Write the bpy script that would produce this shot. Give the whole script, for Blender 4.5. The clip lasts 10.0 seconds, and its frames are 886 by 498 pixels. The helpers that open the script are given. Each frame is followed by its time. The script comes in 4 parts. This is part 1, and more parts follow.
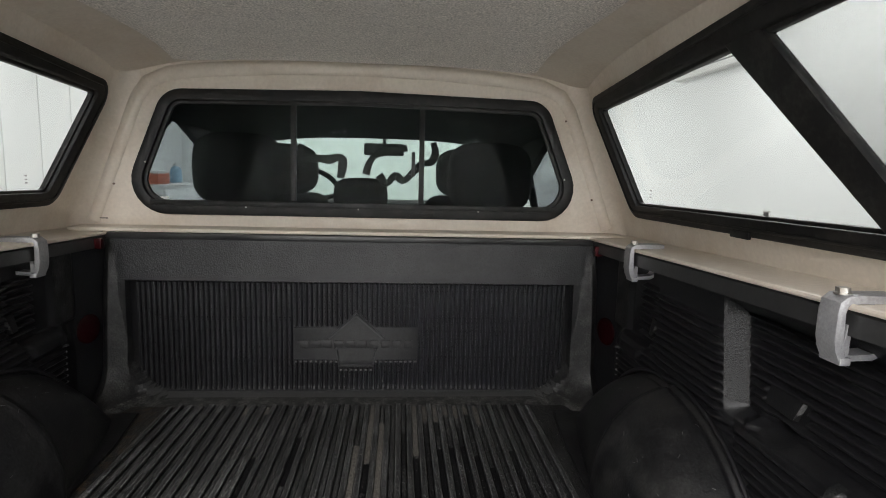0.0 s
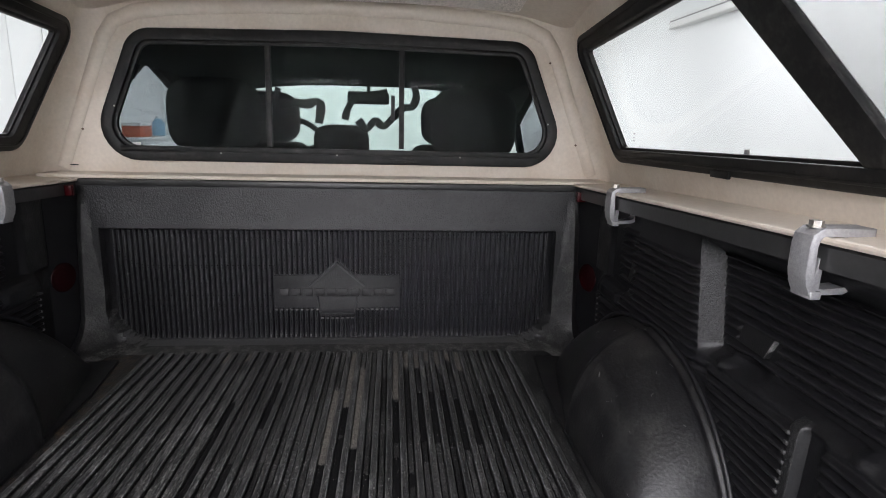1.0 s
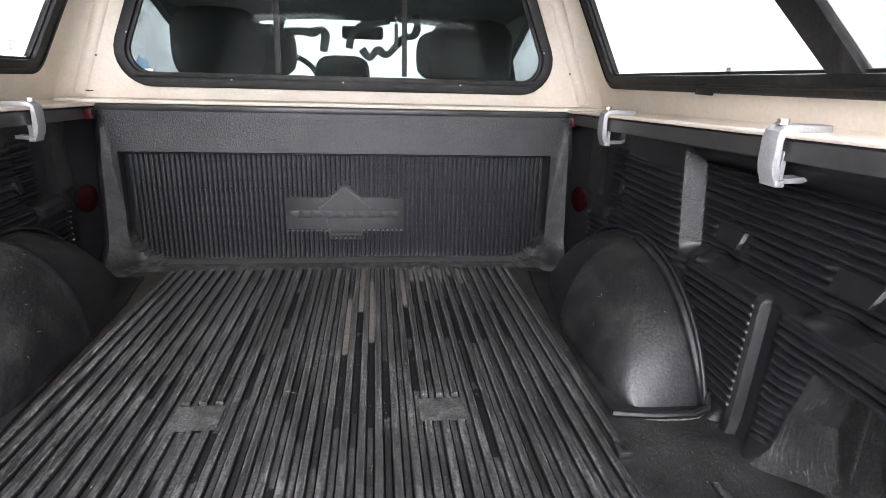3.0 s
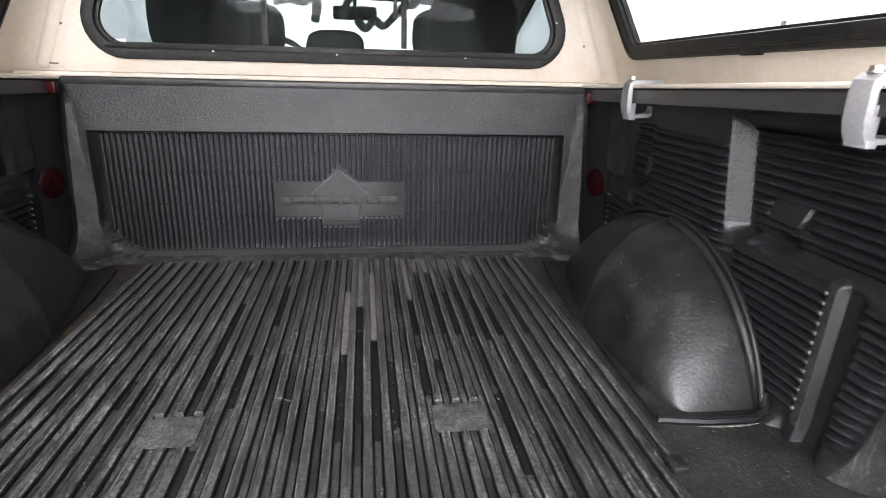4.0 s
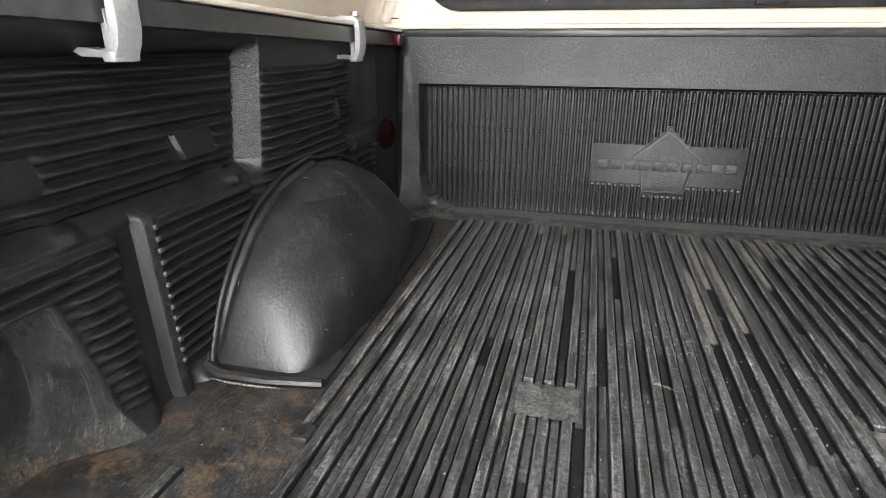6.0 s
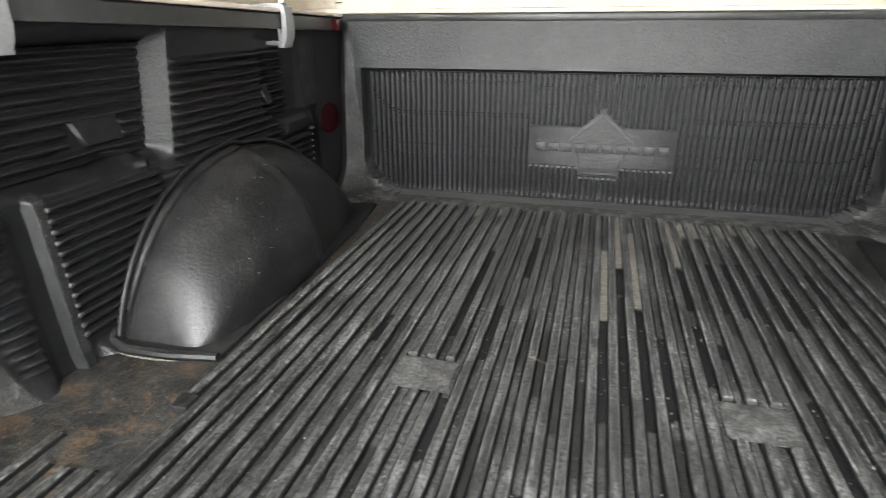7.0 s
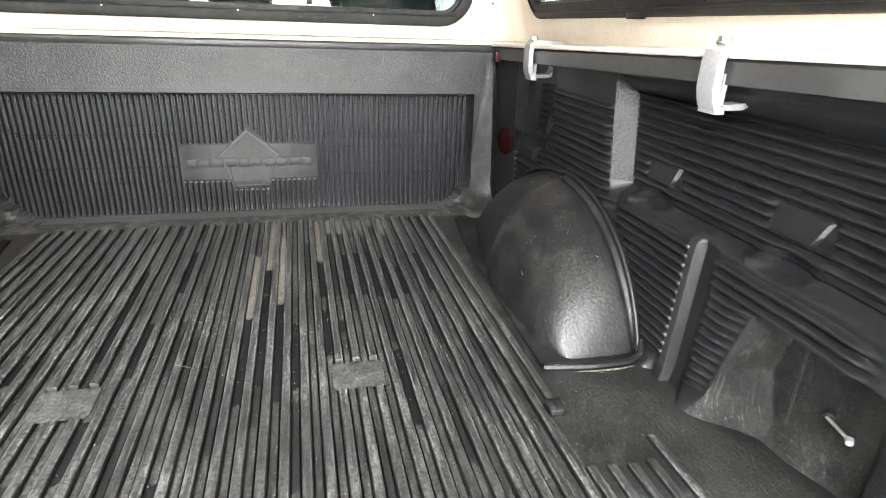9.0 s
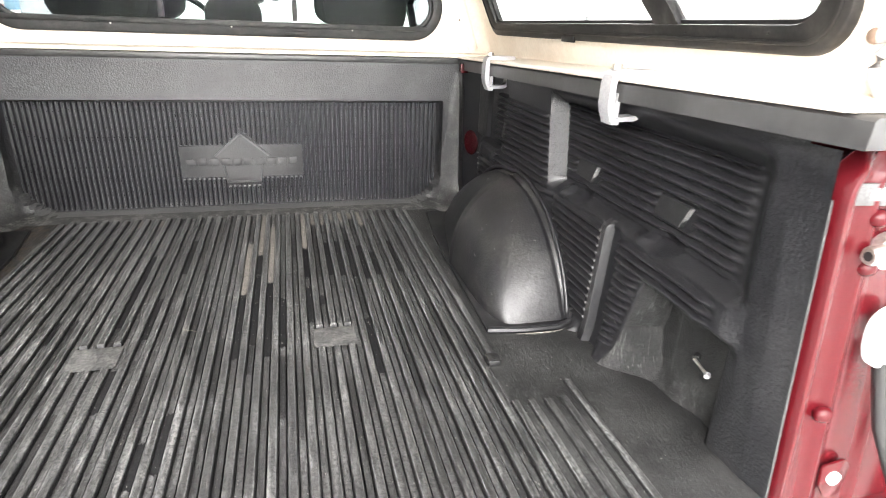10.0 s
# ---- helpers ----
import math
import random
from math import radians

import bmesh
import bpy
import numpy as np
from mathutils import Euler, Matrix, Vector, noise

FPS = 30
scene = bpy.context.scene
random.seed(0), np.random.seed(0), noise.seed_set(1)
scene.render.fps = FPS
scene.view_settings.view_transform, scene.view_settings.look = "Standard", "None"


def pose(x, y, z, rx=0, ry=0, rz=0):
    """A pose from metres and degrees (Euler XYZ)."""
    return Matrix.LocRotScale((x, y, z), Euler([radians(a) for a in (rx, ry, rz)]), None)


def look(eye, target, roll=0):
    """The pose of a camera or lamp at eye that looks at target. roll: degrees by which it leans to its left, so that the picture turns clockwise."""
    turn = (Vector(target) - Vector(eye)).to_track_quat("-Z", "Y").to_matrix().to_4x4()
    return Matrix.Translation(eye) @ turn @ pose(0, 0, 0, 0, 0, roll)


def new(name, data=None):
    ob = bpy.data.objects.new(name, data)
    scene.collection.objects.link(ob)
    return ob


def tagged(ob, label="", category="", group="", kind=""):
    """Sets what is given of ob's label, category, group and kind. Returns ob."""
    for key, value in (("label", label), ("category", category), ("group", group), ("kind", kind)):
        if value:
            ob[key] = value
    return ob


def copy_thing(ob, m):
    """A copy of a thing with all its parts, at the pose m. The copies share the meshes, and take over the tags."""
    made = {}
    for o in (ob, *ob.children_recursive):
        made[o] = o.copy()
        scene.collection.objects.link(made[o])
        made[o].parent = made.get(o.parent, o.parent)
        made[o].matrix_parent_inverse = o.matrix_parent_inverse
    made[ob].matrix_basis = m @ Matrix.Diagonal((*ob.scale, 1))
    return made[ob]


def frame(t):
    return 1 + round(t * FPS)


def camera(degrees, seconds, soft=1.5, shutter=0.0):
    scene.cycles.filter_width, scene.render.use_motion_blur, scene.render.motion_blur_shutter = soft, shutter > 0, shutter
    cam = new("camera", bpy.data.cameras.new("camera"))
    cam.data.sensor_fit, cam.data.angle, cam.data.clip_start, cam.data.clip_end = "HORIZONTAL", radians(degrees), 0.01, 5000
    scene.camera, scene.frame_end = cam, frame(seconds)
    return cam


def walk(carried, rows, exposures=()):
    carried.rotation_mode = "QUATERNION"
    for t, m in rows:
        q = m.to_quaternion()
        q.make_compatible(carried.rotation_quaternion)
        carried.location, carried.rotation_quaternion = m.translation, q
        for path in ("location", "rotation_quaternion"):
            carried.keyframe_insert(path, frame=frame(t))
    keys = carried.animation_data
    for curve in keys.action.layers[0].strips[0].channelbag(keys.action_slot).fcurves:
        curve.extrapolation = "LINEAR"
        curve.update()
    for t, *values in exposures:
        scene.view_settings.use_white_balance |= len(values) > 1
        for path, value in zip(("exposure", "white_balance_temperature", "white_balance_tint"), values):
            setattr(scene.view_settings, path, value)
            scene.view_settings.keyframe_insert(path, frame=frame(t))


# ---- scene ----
cam = camera(75.5, 10.0, 0.8, 0.3)
PATH = [
    (0, (0.115, -1.53, 0.62), (0.265, 0.445, 0.345), 1.5),
    (0.5, (0.117, -1.528, 0.616), (0.284, 0.434, 0.267), 1.5),
    (1, (0.147, -1.518, 0.593), (0.325, 0.428, 0.168), 1.4),
    (1.5, (0.128, -1.495, 0.607), (0.319, 0.427, 0.086), 1.5),
    (2, (0.131, -1.552, 0.603), (0.329, 0.358, 0.043), 1.5),
    (2.5, (0.111, -1.624, 0.573), (0.321, 0.278, -0.009), 1.5),
    (2.7, (0.092, -1.64, 0.56), (0.312, 0.259, -0.028), 1.6),
    (3.8, (0.087, -1.55, 0.5), (0.34, 0.339, -0.105), 1.4),
    (4, (0.067, -1.507, 0.482), (0.331, 0.381, -0.123), 1.5),
    (4.5, (-0.023, -1.441, 0.455), (0.224, 0.445, -0.163), 1.4),
    (5, (-0.133, -1.406, 0.416), (-0.075, 0.495, -0.202), 1.1),
    (5.5, (-0.187, -1.406, 0.417), (-0.455, 0.469, -0.226), 0.6),
    (5.7, (-0.191, -1.411, 0.415), (-0.564, 0.44, -0.244), 0.3),
    (6.8, (-0.053, -1.401, 0.424), (-0.568, 0.385, -0.313), -0.2),
    (7, (-0.012, -1.404, 0.429), (-0.493, 0.388, -0.317), -0.3),
    (7.5, (0.078, -1.404, 0.433), (-0.085, 0.442, -0.319), 0.2),
    (8, (0.128, -1.42, 0.445), (0.319, 0.424, -0.306), 0.9),
    (8.5, (0.155, -1.464, 0.475), (0.544, 0.349, -0.275), 1.6),
    (9, (0.133, -1.539, 0.505), (0.591, 0.258, -0.244), 2.1),
    (9.5, (0.126, -1.623, 0.518), (0.611, 0.166, -0.233), 2.2),
    (10, (0.141, -1.733, 0.554), (0.63, 0.054, -0.199), 2.3),
]
walk(cam, [(t, look(eye, target, roll)) for t, eye, target, roll in PATH],
     [(0, -2.4, 6350, 13), (1, -2.12, 6120, 18), (2, -1.72, 6040, 18), (2.7, -1.2, 6050, 18), (4, -0.98, 6180, 18), (5.5, -0.74, 6330, 15), (8, -0.38, 6280, 8), (10, 0.06, 6430, 14)])

# ---- world and lights ----
world = bpy.data.worlds.new("world")
scene.world = world
world.use_nodes = True
world.node_tree.nodes["Background"].inputs[0].default_value = (0.8, 0.85, 0.9, 1)
world.node_tree.nodes["Background"].inputs[1].default_value = 0.05

GROUND = -0.78
CEIL = 1.95
ROOM_X, ROOM_Y0, ROOM_Y1 = 2.5, -7.5, 5.6


# ---- materials ----
def mat(name, colour, rough=0.5, metal=0.0, grain=0.0, grain_scale=300.0, bump=0.0, bump_scale=400.0, stain=None,
        stain_scale=6.0, stain_amount=0.5, coat=0.0, spec=0.5, rough_var=0.0):
    """A procedural surface: base colour, fine grain, larger stains and a fine relief."""
    m = bpy.data.materials.new(name)
    m.use_nodes = True
    nt = m.node_tree
    n, l = nt.nodes, nt.links
    b = n["Principled BSDF"]
    b.inputs["Roughness"].default_value = rough
    b.inputs["Metallic"].default_value = metal
    b.inputs["Coat Weight"].default_value = coat
    b.inputs["Specular IOR Level"].default_value = spec
    co = n.new("ShaderNodeTexCoord")
    base = n.new("ShaderNodeRGB")
    base.outputs[0].default_value = (*colour, 1)
    out = base.outputs[0]
    if stain:
        t = n.new("ShaderNodeTexNoise")
        t.inputs["Scale"].default_value = stain_scale
        t.inputs["Detail"].default_value = 6
        t.inputs["Roughness"].default_value = 0.65
        l.new(co.outputs["Object"], t.inputs["Vector"])
        r = n.new("ShaderNodeMapRange")
        r.inputs["From Min"].default_value, r.inputs["From Max"].default_value = 0.45, 0.75
        r.inputs["To Max"].default_value = stain_amount
        l.new(t.outputs["Fac"], r.inputs["Value"])
        mx = n.new("ShaderNodeMix")
        mx.data_type = "RGBA"
        mx.inputs[7].default_value = (*stain, 1)
        l.new(r.outputs[0], mx.inputs[0])
        l.new(out, mx.inputs[6])
        out = mx.outputs[2]
    if grain or rough_var:
        t = n.new("ShaderNodeTexNoise")
        t.inputs["Scale"].default_value = grain_scale
        t.inputs["Detail"].default_value = 4
        l.new(co.outputs["Object"], t.inputs["Vector"])
        if grain:
            mr = n.new("ShaderNodeMapRange")
            mr.inputs["From Min"].default_value, mr.inputs["From Max"].default_value = 0.3, 0.7
            mr.inputs["To Min"].default_value, mr.inputs["To Max"].default_value = 1 - grain, 1 + grain
            l.new(t.outputs["Fac"], mr.inputs["Value"])
            mx = n.new("ShaderNodeVectorMath")
            mx.operation = "SCALE"
            l.new(out, mx.inputs[0])
            l.new(mr.outputs[0], mx.inputs["Scale"])
            out = mx.outputs[0]
        if rough_var:
            mr = n.new("ShaderNodeMapRange")
            mr.inputs["To Min"].default_value, mr.inputs["To Max"].default_value = rough - rough_var, rough + rough_var
            l.new(t.outputs["Fac"], mr.inputs["Value"])
            l.new(mr.outputs[0], b.inputs["Roughness"])
    l.new(out, b.inputs["Base Color"])
    if bump:
        t = n.new("ShaderNodeTexNoise")
        t.inputs["Scale"].default_value = bump_scale
        t.inputs["Detail"].default_value = 2
        l.new(co.outputs["Object"], t.inputs["Vector"])
        bp = n.new("ShaderNodeBump")
        bp.inputs["Strength"].default_value = bump
        bp.inputs["Distance"].default_value = 0.002
        l.new(t.outputs["Fac"], bp.inputs["Height"])
        l.new(bp.outputs[0], b.inputs["Normal"])
    return m


def glow(name, colour, strength):
    m = bpy.data.materials.new(name)
    m.use_nodes = True
    b = m.node_tree.nodes["Principled BSDF"]
    b.inputs["Base Color"].default_value = (*colour, 1)
    b.inputs["Emission Color"].default_value = (*colour, 1)
    b.inputs["Emission Strength"].default_value = strength
    return m


def glass(name, colour, rough=0.0):
    """Thin pane: mostly clear, with the sheen of glass."""
    m = bpy.data.materials.new(name)
    m.use_nodes = True
    nt = m.node_tree
    n, l = nt.nodes, nt.links
    for x in list(n):
        if x.bl_idname != "ShaderNodeOutputMaterial":
            n.remove(x)
    o = next(x for x in n if x.bl_idname == "ShaderNodeOutputMaterial")
    tr = n.new("ShaderNodeBsdfTransparent")
    tr.inputs[0].default_value = (*colour, 1)
    gl = n.new("ShaderNodeBsdfGlossy")
    gl.inputs["Roughness"].default_value = rough
    lw = n.new("ShaderNodeLayerWeight")
    lw.inputs[0].default_value = 0.5
    pw = n.new("ShaderNodeMath")
    pw.operation = "POWER"
    pw.inputs[1].default_value = 4.0
    l.new(lw.outputs["Facing"], pw.inputs[0])
    fr = n.new("ShaderNodeMapRange")
    fr.inputs["To Min"].default_value, fr.inputs["To Max"].default_value = 0.004, 0.4
    l.new(pw.outputs[0], fr.inputs["Value"])
    mx = n.new("ShaderNodeMixShader")
    l.new(fr.outputs[0], mx.inputs[0])
    l.new(tr.outputs[0], mx.inputs[1])
    l.new(gl.outputs[0], mx.inputs[2])
    l.new(mx.outputs[0], o.inputs[0])
    return m


LINER = mat("liner plastic", (0.0085, 0.0085, 0.0097), 0.40, spec=0.42, grain=0.4, grain_scale=300, bump=0.2, bump_scale=420,
            stain=(0.026, 0.026, 0.027), stain_scale=30, stain_amount=0.3, rough_var=0.06)
LINER_ROUGH = mat("liner pebbled plastic", (0.0085, 0.0085, 0.0098), 0.38, spec=0.45, grain=0.3, grain_scale=150, bump=0.65, bump_scale=250,
                  stain=(0.035, 0.035, 0.036), stain_scale=7, stain_amount=0.6, rough_var=0.1)


def worn_plastic(name, ribbed):
    """Black floor plastic under a film of grey dust: soft patches, streaks along the bed, fine grain and pale specks."""
    m = bpy.data.materials.new(name)
    m.use_nodes = True
    nt = m.node_tree
    n, l = nt.nodes, nt.links
    b = n["Principled BSDF"]
    b.inputs["Specular IOR Level"].default_value = 0.32 if ribbed else 0.22
    co = n.new("ShaderNodeTexCoord")
    info = n.new("ShaderNodeObjectInfo")
    where = n.new("ShaderNodeNewGeometry")

    def maths(op, p, q=None):
        x = n.new("ShaderNodeMath")
        x.operation = op
        for k, v in enumerate((p, q)):
            if v is None:
                continue
            if isinstance(v, (int, float)):
                x.inputs[k].default_value = v
            else:
                l.new(v, x.inputs[k])
        return x.outputs[0]

    def add(*vs):
        out = vs[0]
        for v in vs[1:]:
            out = maths("ADD", out, v)
        return out

    def mul(*vs):
        out = vs[0]
        for v in vs[1:]:
            out = maths("MULTIPLY", out, v)
        return out

    def ramp(v, a, c):
        x = n.new("ShaderNodeMapRange")
        x.inputs["From Min"].default_value, x.inputs["From Max"].default_value = a, c
        l.new(v, x.inputs["Value"])
        return x.outputs[0]

    def tex(scale, vec, detail=4.0, rough=0.6):
        t = n.new("ShaderNodeTexNoise")
        t.inputs["Scale"].default_value = scale
        t.inputs["Detail"].default_value = detail
        t.inputs["Roughness"].default_value = rough
        l.new(vec, t.inputs["Vector"])
        return t.outputs["Fac"]

    place = where.outputs["Position"]
    world_xyz, own_xyz = n.new("ShaderNodeSeparateXYZ"), n.new("ShaderNodeSeparateXYZ")
    l.new(place, world_xyz.inputs[0])
    l.new(co.outputs["Object"], own_xyz.inputs[0])
    wx, wy = world_xyz.outputs["X"], world_xyz.outputs["Y"]
    lane = mul(info.outputs["Random"], 40.0) if ribbed else maths("FLOOR", add(mul(wx, 37.7358), -0.4245))
    streaky = n.new("ShaderNodeCombineXYZ")
    l.new(mul(wx, 150.0), streaky.inputs[0])
    l.new(mul(wy, 14.0), streaky.inputs[1])
    l.new(lane, streaky.inputs[2])
    fleck_place = n.new("ShaderNodeCombineXYZ")
    l.new(mul(wx, 330.0), fleck_place.inputs[0])
    l.new(mul(wy, 120.0), fleck_place.inputs[1])
    blot_place = n.new("ShaderNodeCombineXYZ")
    l.new(mul(wx, 26.0), blot_place.inputs[0])
    l.new(mul(wy, 8.0), blot_place.inputs[1])
    l.new(mul(lane, 0.15), blot_place.inputs[2])
    patches = ramp(tex(5.5, place, 5), 0.42, 0.58)
    streaks = ramp(tex(1.0, streaky.outputs[0], 6, 0.75), 0.45, 0.60)
    grain = ramp(tex(190.0, place, 4, 0.75), 0.41, 0.60)
    specks = ramp(tex(1.0, fleck_place.outputs[0], 3, 0.6), 0.595, 0.655)
    blots = ramp(tex(1.0, blot_place.outputs[0], 5, 0.7), 0.41, 0.50)
    smudge = ramp(tex(9.0, place, 6, 0.65), 0.40, 0.72)
    ahead = ramp(wy, -0.98, -0.60)
    # Film scaled by place: stronger at -x, weaker in an area at +x.
    dusty = mul(ramp(wx, -0.05, -0.22), ramp(wy, -0.92, -0.70))
    rubbed = mul(ramp(wx, 0.10, 0.17), ramp(wy, -0.60, -0.52), ramp(wy, -0.27, -0.33))
    coat = mul(add(1.0, mul(dusty, 0.30), mul(rubbed, -0.62)), add(0.42, mul(blots, 0.62)))
    pick = n.new("ShaderNodeTexWhiteNoise")
    pick.noise_dimensions = "2D"
    cell = n.new("ShaderNodeCombineXYZ")
    l.new(maths("FLOOR", add(mul(wy, 6.0), mul(lane, 0.37))), cell.inputs[0])
    l.new(lane, cell.inputs[1])
    l.new(cell.outputs[0], pick.inputs["Vector"])
    share = pick.outputs["Value"]
    if ribbed:
        crown = ramp(mul(own_xyz.outputs["Y"], -1.0), 0.0036, 0.0056)
        film = add(0.026, mul(streaks, add(0.06, mul(patches, 0.19))), mul(share, 0.05))
        film = mul(film, add(0.2, mul(grain, 1.5)), coat)
        # Pale lines on the rib edges: wear plus a painted edge highlight.
        edge = mul(ramp(maths("ABSOLUTE", own_xyz.outputs["X"]), 0.0036, 0.0044), ramp(tex(1.6, streaky.outputs[0], 4, 0.7), 0.45, 0.54))
        film = add(film, mul(edge, add(0.16, mul(ahead, 0.32)), add(0.3, mul(grain, 0.9))), mul(specks, add(0.05, mul(ahead, add(0.4, patches), 0.9))))
        worn = add(0.006, mul(crown, film))
    else:
        inside = ramp(maths("ABSOLUTE", wx), 0.450, 0.446)
        fill = add(0.004, mul(share, 0.10), mul(streaks, add(0.045, mul(patches, 0.13))))
        fill = mul(fill, add(0.2, mul(grain, 1.5)), coat)
        fill = add(fill, mul(specks, add(0.06, mul(ahead, add(0.35, patches), 0.9))))
        fill = mul(fill, add(1.0, mul(ramp(share, 0.17, 0.16), -0.75)))
        margin = add(0.010, mul(smudge, add(0.3, grain), 0.12), mul(specks, 0.15))
        worn = add(mul(inside, fill), mul(add(1.0, mul(inside, -1.0)), margin))
        worn = add(worn, mul(ramp(wy, -0.10, -0.045), smudge, 0.30))
    mx = n.new("ShaderNodeMix")
    mx.data_type = "RGBA"
    mx.inputs[6].default_value = (0.009, 0.009, 0.009, 1)
    mx.inputs[7].default_value = (0.292, 0.294, 0.288, 1)
    l.new(worn, mx.inputs[0])
    if not ribbed:
        mud = n.new("ShaderNodeMix")
        mud.data_type = "RGBA"
        mud.inputs[7].default_value = (0.10, 0.066, 0.038, 1)
        blot = mul(ramp(tex(26.0, place, 6, 0.75), 0.49, 0.60), ramp(wx, -0.44, -0.47), ramp(world_xyz.outputs["Z"], 0.030, 0.012))
        l.new(mul(blot, add(0.3, grain), 0.7), mud.inputs[0])
        l.new(mx.outputs[2], mud.inputs[6])
        mx = mud
    l.new(mx.outputs[2], b.inputs["Base Color"])
    l.new(add(mul(worn, 0.5), 0.30 if ribbed else 0.42), b.inputs["Roughness"])
    bp = n.new("ShaderNodeBump")
    bp.inputs["Strength"].default_value = 0.35 if ribbed else 0.5
    bp.inputs["Distance"].default_value = 0.0015
    l.new(add(grain, streaks), bp.inputs["Height"])
    l.new(bp.outputs[0], b.inputs["Normal"])
    return m


LINER_FLOOR = worn_plastic("liner floor plastic", False)
PAD = mat("scuffed pad plastic", (0.036, 0.036, 0.0355), 0.5, grain=0.7, grain_scale=220, bump=0.6, bump_scale=260, stain=(0.12, 0.117, 0.11),
          stain_scale=40, stain_amount=0.7)
LINER_RIB = worn_plastic("liner floor rib plastic", True)
CLEAN = mat("clean groove plastic", (0.0065, 0.0065, 0.0068), 0.55, spec=0.1, grain=0.5, grain_scale=300, bump=0.3, bump_scale=420,
            stain=(0.02, 0.02, 0.02), stain_scale=90, stain_amount=0.25)
DUST = mat("tan groove dust", (0.095, 0.089, 0.079), 0.85, spec=0.2, grain=0.7, grain_scale=330, bump=0.6, bump_scale=400,
           stain=(0.20, 0.188, 0.168), stain_scale=120, stain_amount=0.7)
# Dust on the front panel; on the side columns it paints light.
DUSTY_LIT = mat("dusty rubbed plastic with light painted in", (0.012, 0.012, 0.0125), 0.46, spec=0.4, grain=0.7, grain_scale=260, bump=0.5, bump_scale=220,
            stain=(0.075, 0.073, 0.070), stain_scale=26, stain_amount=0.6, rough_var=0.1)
SILL = mat("dusty foot of the front panel", (0.024, 0.024, 0.0235), 0.6, spec=0.3, grain=0.8, grain_scale=240, bump=0.5, bump_scale=260,
           stain=(0.15, 0.146, 0.136), stain_scale=34, stain_amount=0.8, rough_var=0.1)
LINER_GLOSS = mat("liner glossy plastic", (0.012, 0.012, 0.0125), 0.35, spec=0.6, grain=0.25, grain_scale=140, bump=0.25, bump_scale=420,
                  stain=(0.026, 0.026, 0.026), stain_scale=30, stain_amount=0.5, rough_var=0.03)
LINER_ARCH = mat("liner arch plastic", (0.007, 0.007, 0.008), 0.40, spec=0.55, grain=0.5, grain_scale=160, bump=0.24, bump_scale=210,
                 stain=(0.034, 0.033, 0.031), stain_scale=16, stain_amount=0.75, rough_var=0.06)
PEBBLE = mat("liner coarse pebbled plastic", (0.012, 0.012, 0.0125), 0.45, spec=0.6, grain=0.8, grain_scale=380, bump=0.8, bump_scale=480,
             stain=(0.03, 0.03, 0.03), stain_scale=300, stain_amount=0.7, rough_var=0.1)
EMBLEM_PLATE = mat("emblem plate plastic", (0.012, 0.012, 0.0125), 0.42, spec=0.6, grain=0.5, grain_scale=260, bump=0.6, bump_scale=300,
                   stain=(0.035, 0.035, 0.035), stain_scale=20, stain_amount=0.6)
EMBLEM_LINE = mat("emblem outline plastic", (0.035, 0.035, 0.036), 0.34, spec=0.8, grain=0.3, grain_scale=200)
LINER_FIELD = mat("liner rib field plastic", (0.007, 0.007, 0.008), 0.3, spec=0.55, grain=0.5, grain_scale=240, bump=0.4, bump_scale=420,
                  stain=(0.03, 0.03, 0.03), stain_scale=9, stain_amount=0.2, rough_var=0.12)
RAIL = mat("rail plastic", (0.028, 0.028, 0.028), 0.3, grain=0.15, grain_scale=60, bump=0.1, bump_scale=120,
           stain=(0.09, 0.09, 0.088), stain_scale=8, stain_amount=0.4)
RED = mat("red paint", (0.050, 0.0030, 0.0048), 0.26, spec=0.22, grain=0.12, grain_scale=900, stain=(0.046, 0.003, 0.005), stain_scale=16,
          stain_amount=0.6)
# Darker than RED, for the body metal in the side holes.
RED_DARK = mat("dark red metal", (0.013, 0.0009, 0.0016), 0.25, spec=0.4, grain=0.2, grain_scale=90)
CREAM = mat("cream fibreglass", (0.67, 0.60, 0.51), 0.42, grain=0.05, grain_scale=120, bump=0.25, bump_scale=60,
            stain=(0.5, 0.38, 0.27), stain_scale=7, stain_amount=0.45)
CARPET = mat("grey carpet", (0.82, 0.775, 0.715), 0.95, grain=0.35, grain_scale=260, bump=0.8, bump_scale=500,
             stain=(0.66, 0.62, 0.57), stain_scale=18, stain_amount=0.35, spec=0.1)
RUBBER = mat("black window rubber", (0.008, 0.008, 0.008), 0.5, spec=0.3, grain=0.3, grain_scale=90, bump=0.15, bump_scale=200,
             stain=(0.05, 0.045, 0.04), stain_scale=25, stain_amount=0.4)
BLACK_METAL = mat("black window frame", (0.009, 0.009, 0.009), 0.45, spec=0.3, grain=0.2, grain_scale=120, stain=(0.07, 0.065, 0.06),
                  stain_scale=30, stain_amount=0.4)
ALU = mat("cast aluminium", (0.39, 0.39, 0.40), 0.55, 0.55, grain=0.12, grain_scale=260, bump=0.3, bump_scale=300,
          stain=(0.45, 0.44, 0.43), stain_scale=40, stain_amount=0.5)
RUST_STEEL = mat("tarnished steel", (0.16, 0.11, 0.08), 0.5, 0.4, grain=0.4, grain_scale=200)
STEEL = mat("zinc steel", (0.5, 0.49, 0.46), 0.35, 0.9, grain=0.2, grain_scale=200, stain=(0.25, 0.15, 0.08), stain_scale=60, stain_amount=0.6)
GLASS = glass("clear glass", (0.93, 0.95, 0.94))
GLASS_TINT = glass("tinted glass", (0.74, 0.77, 0.76))
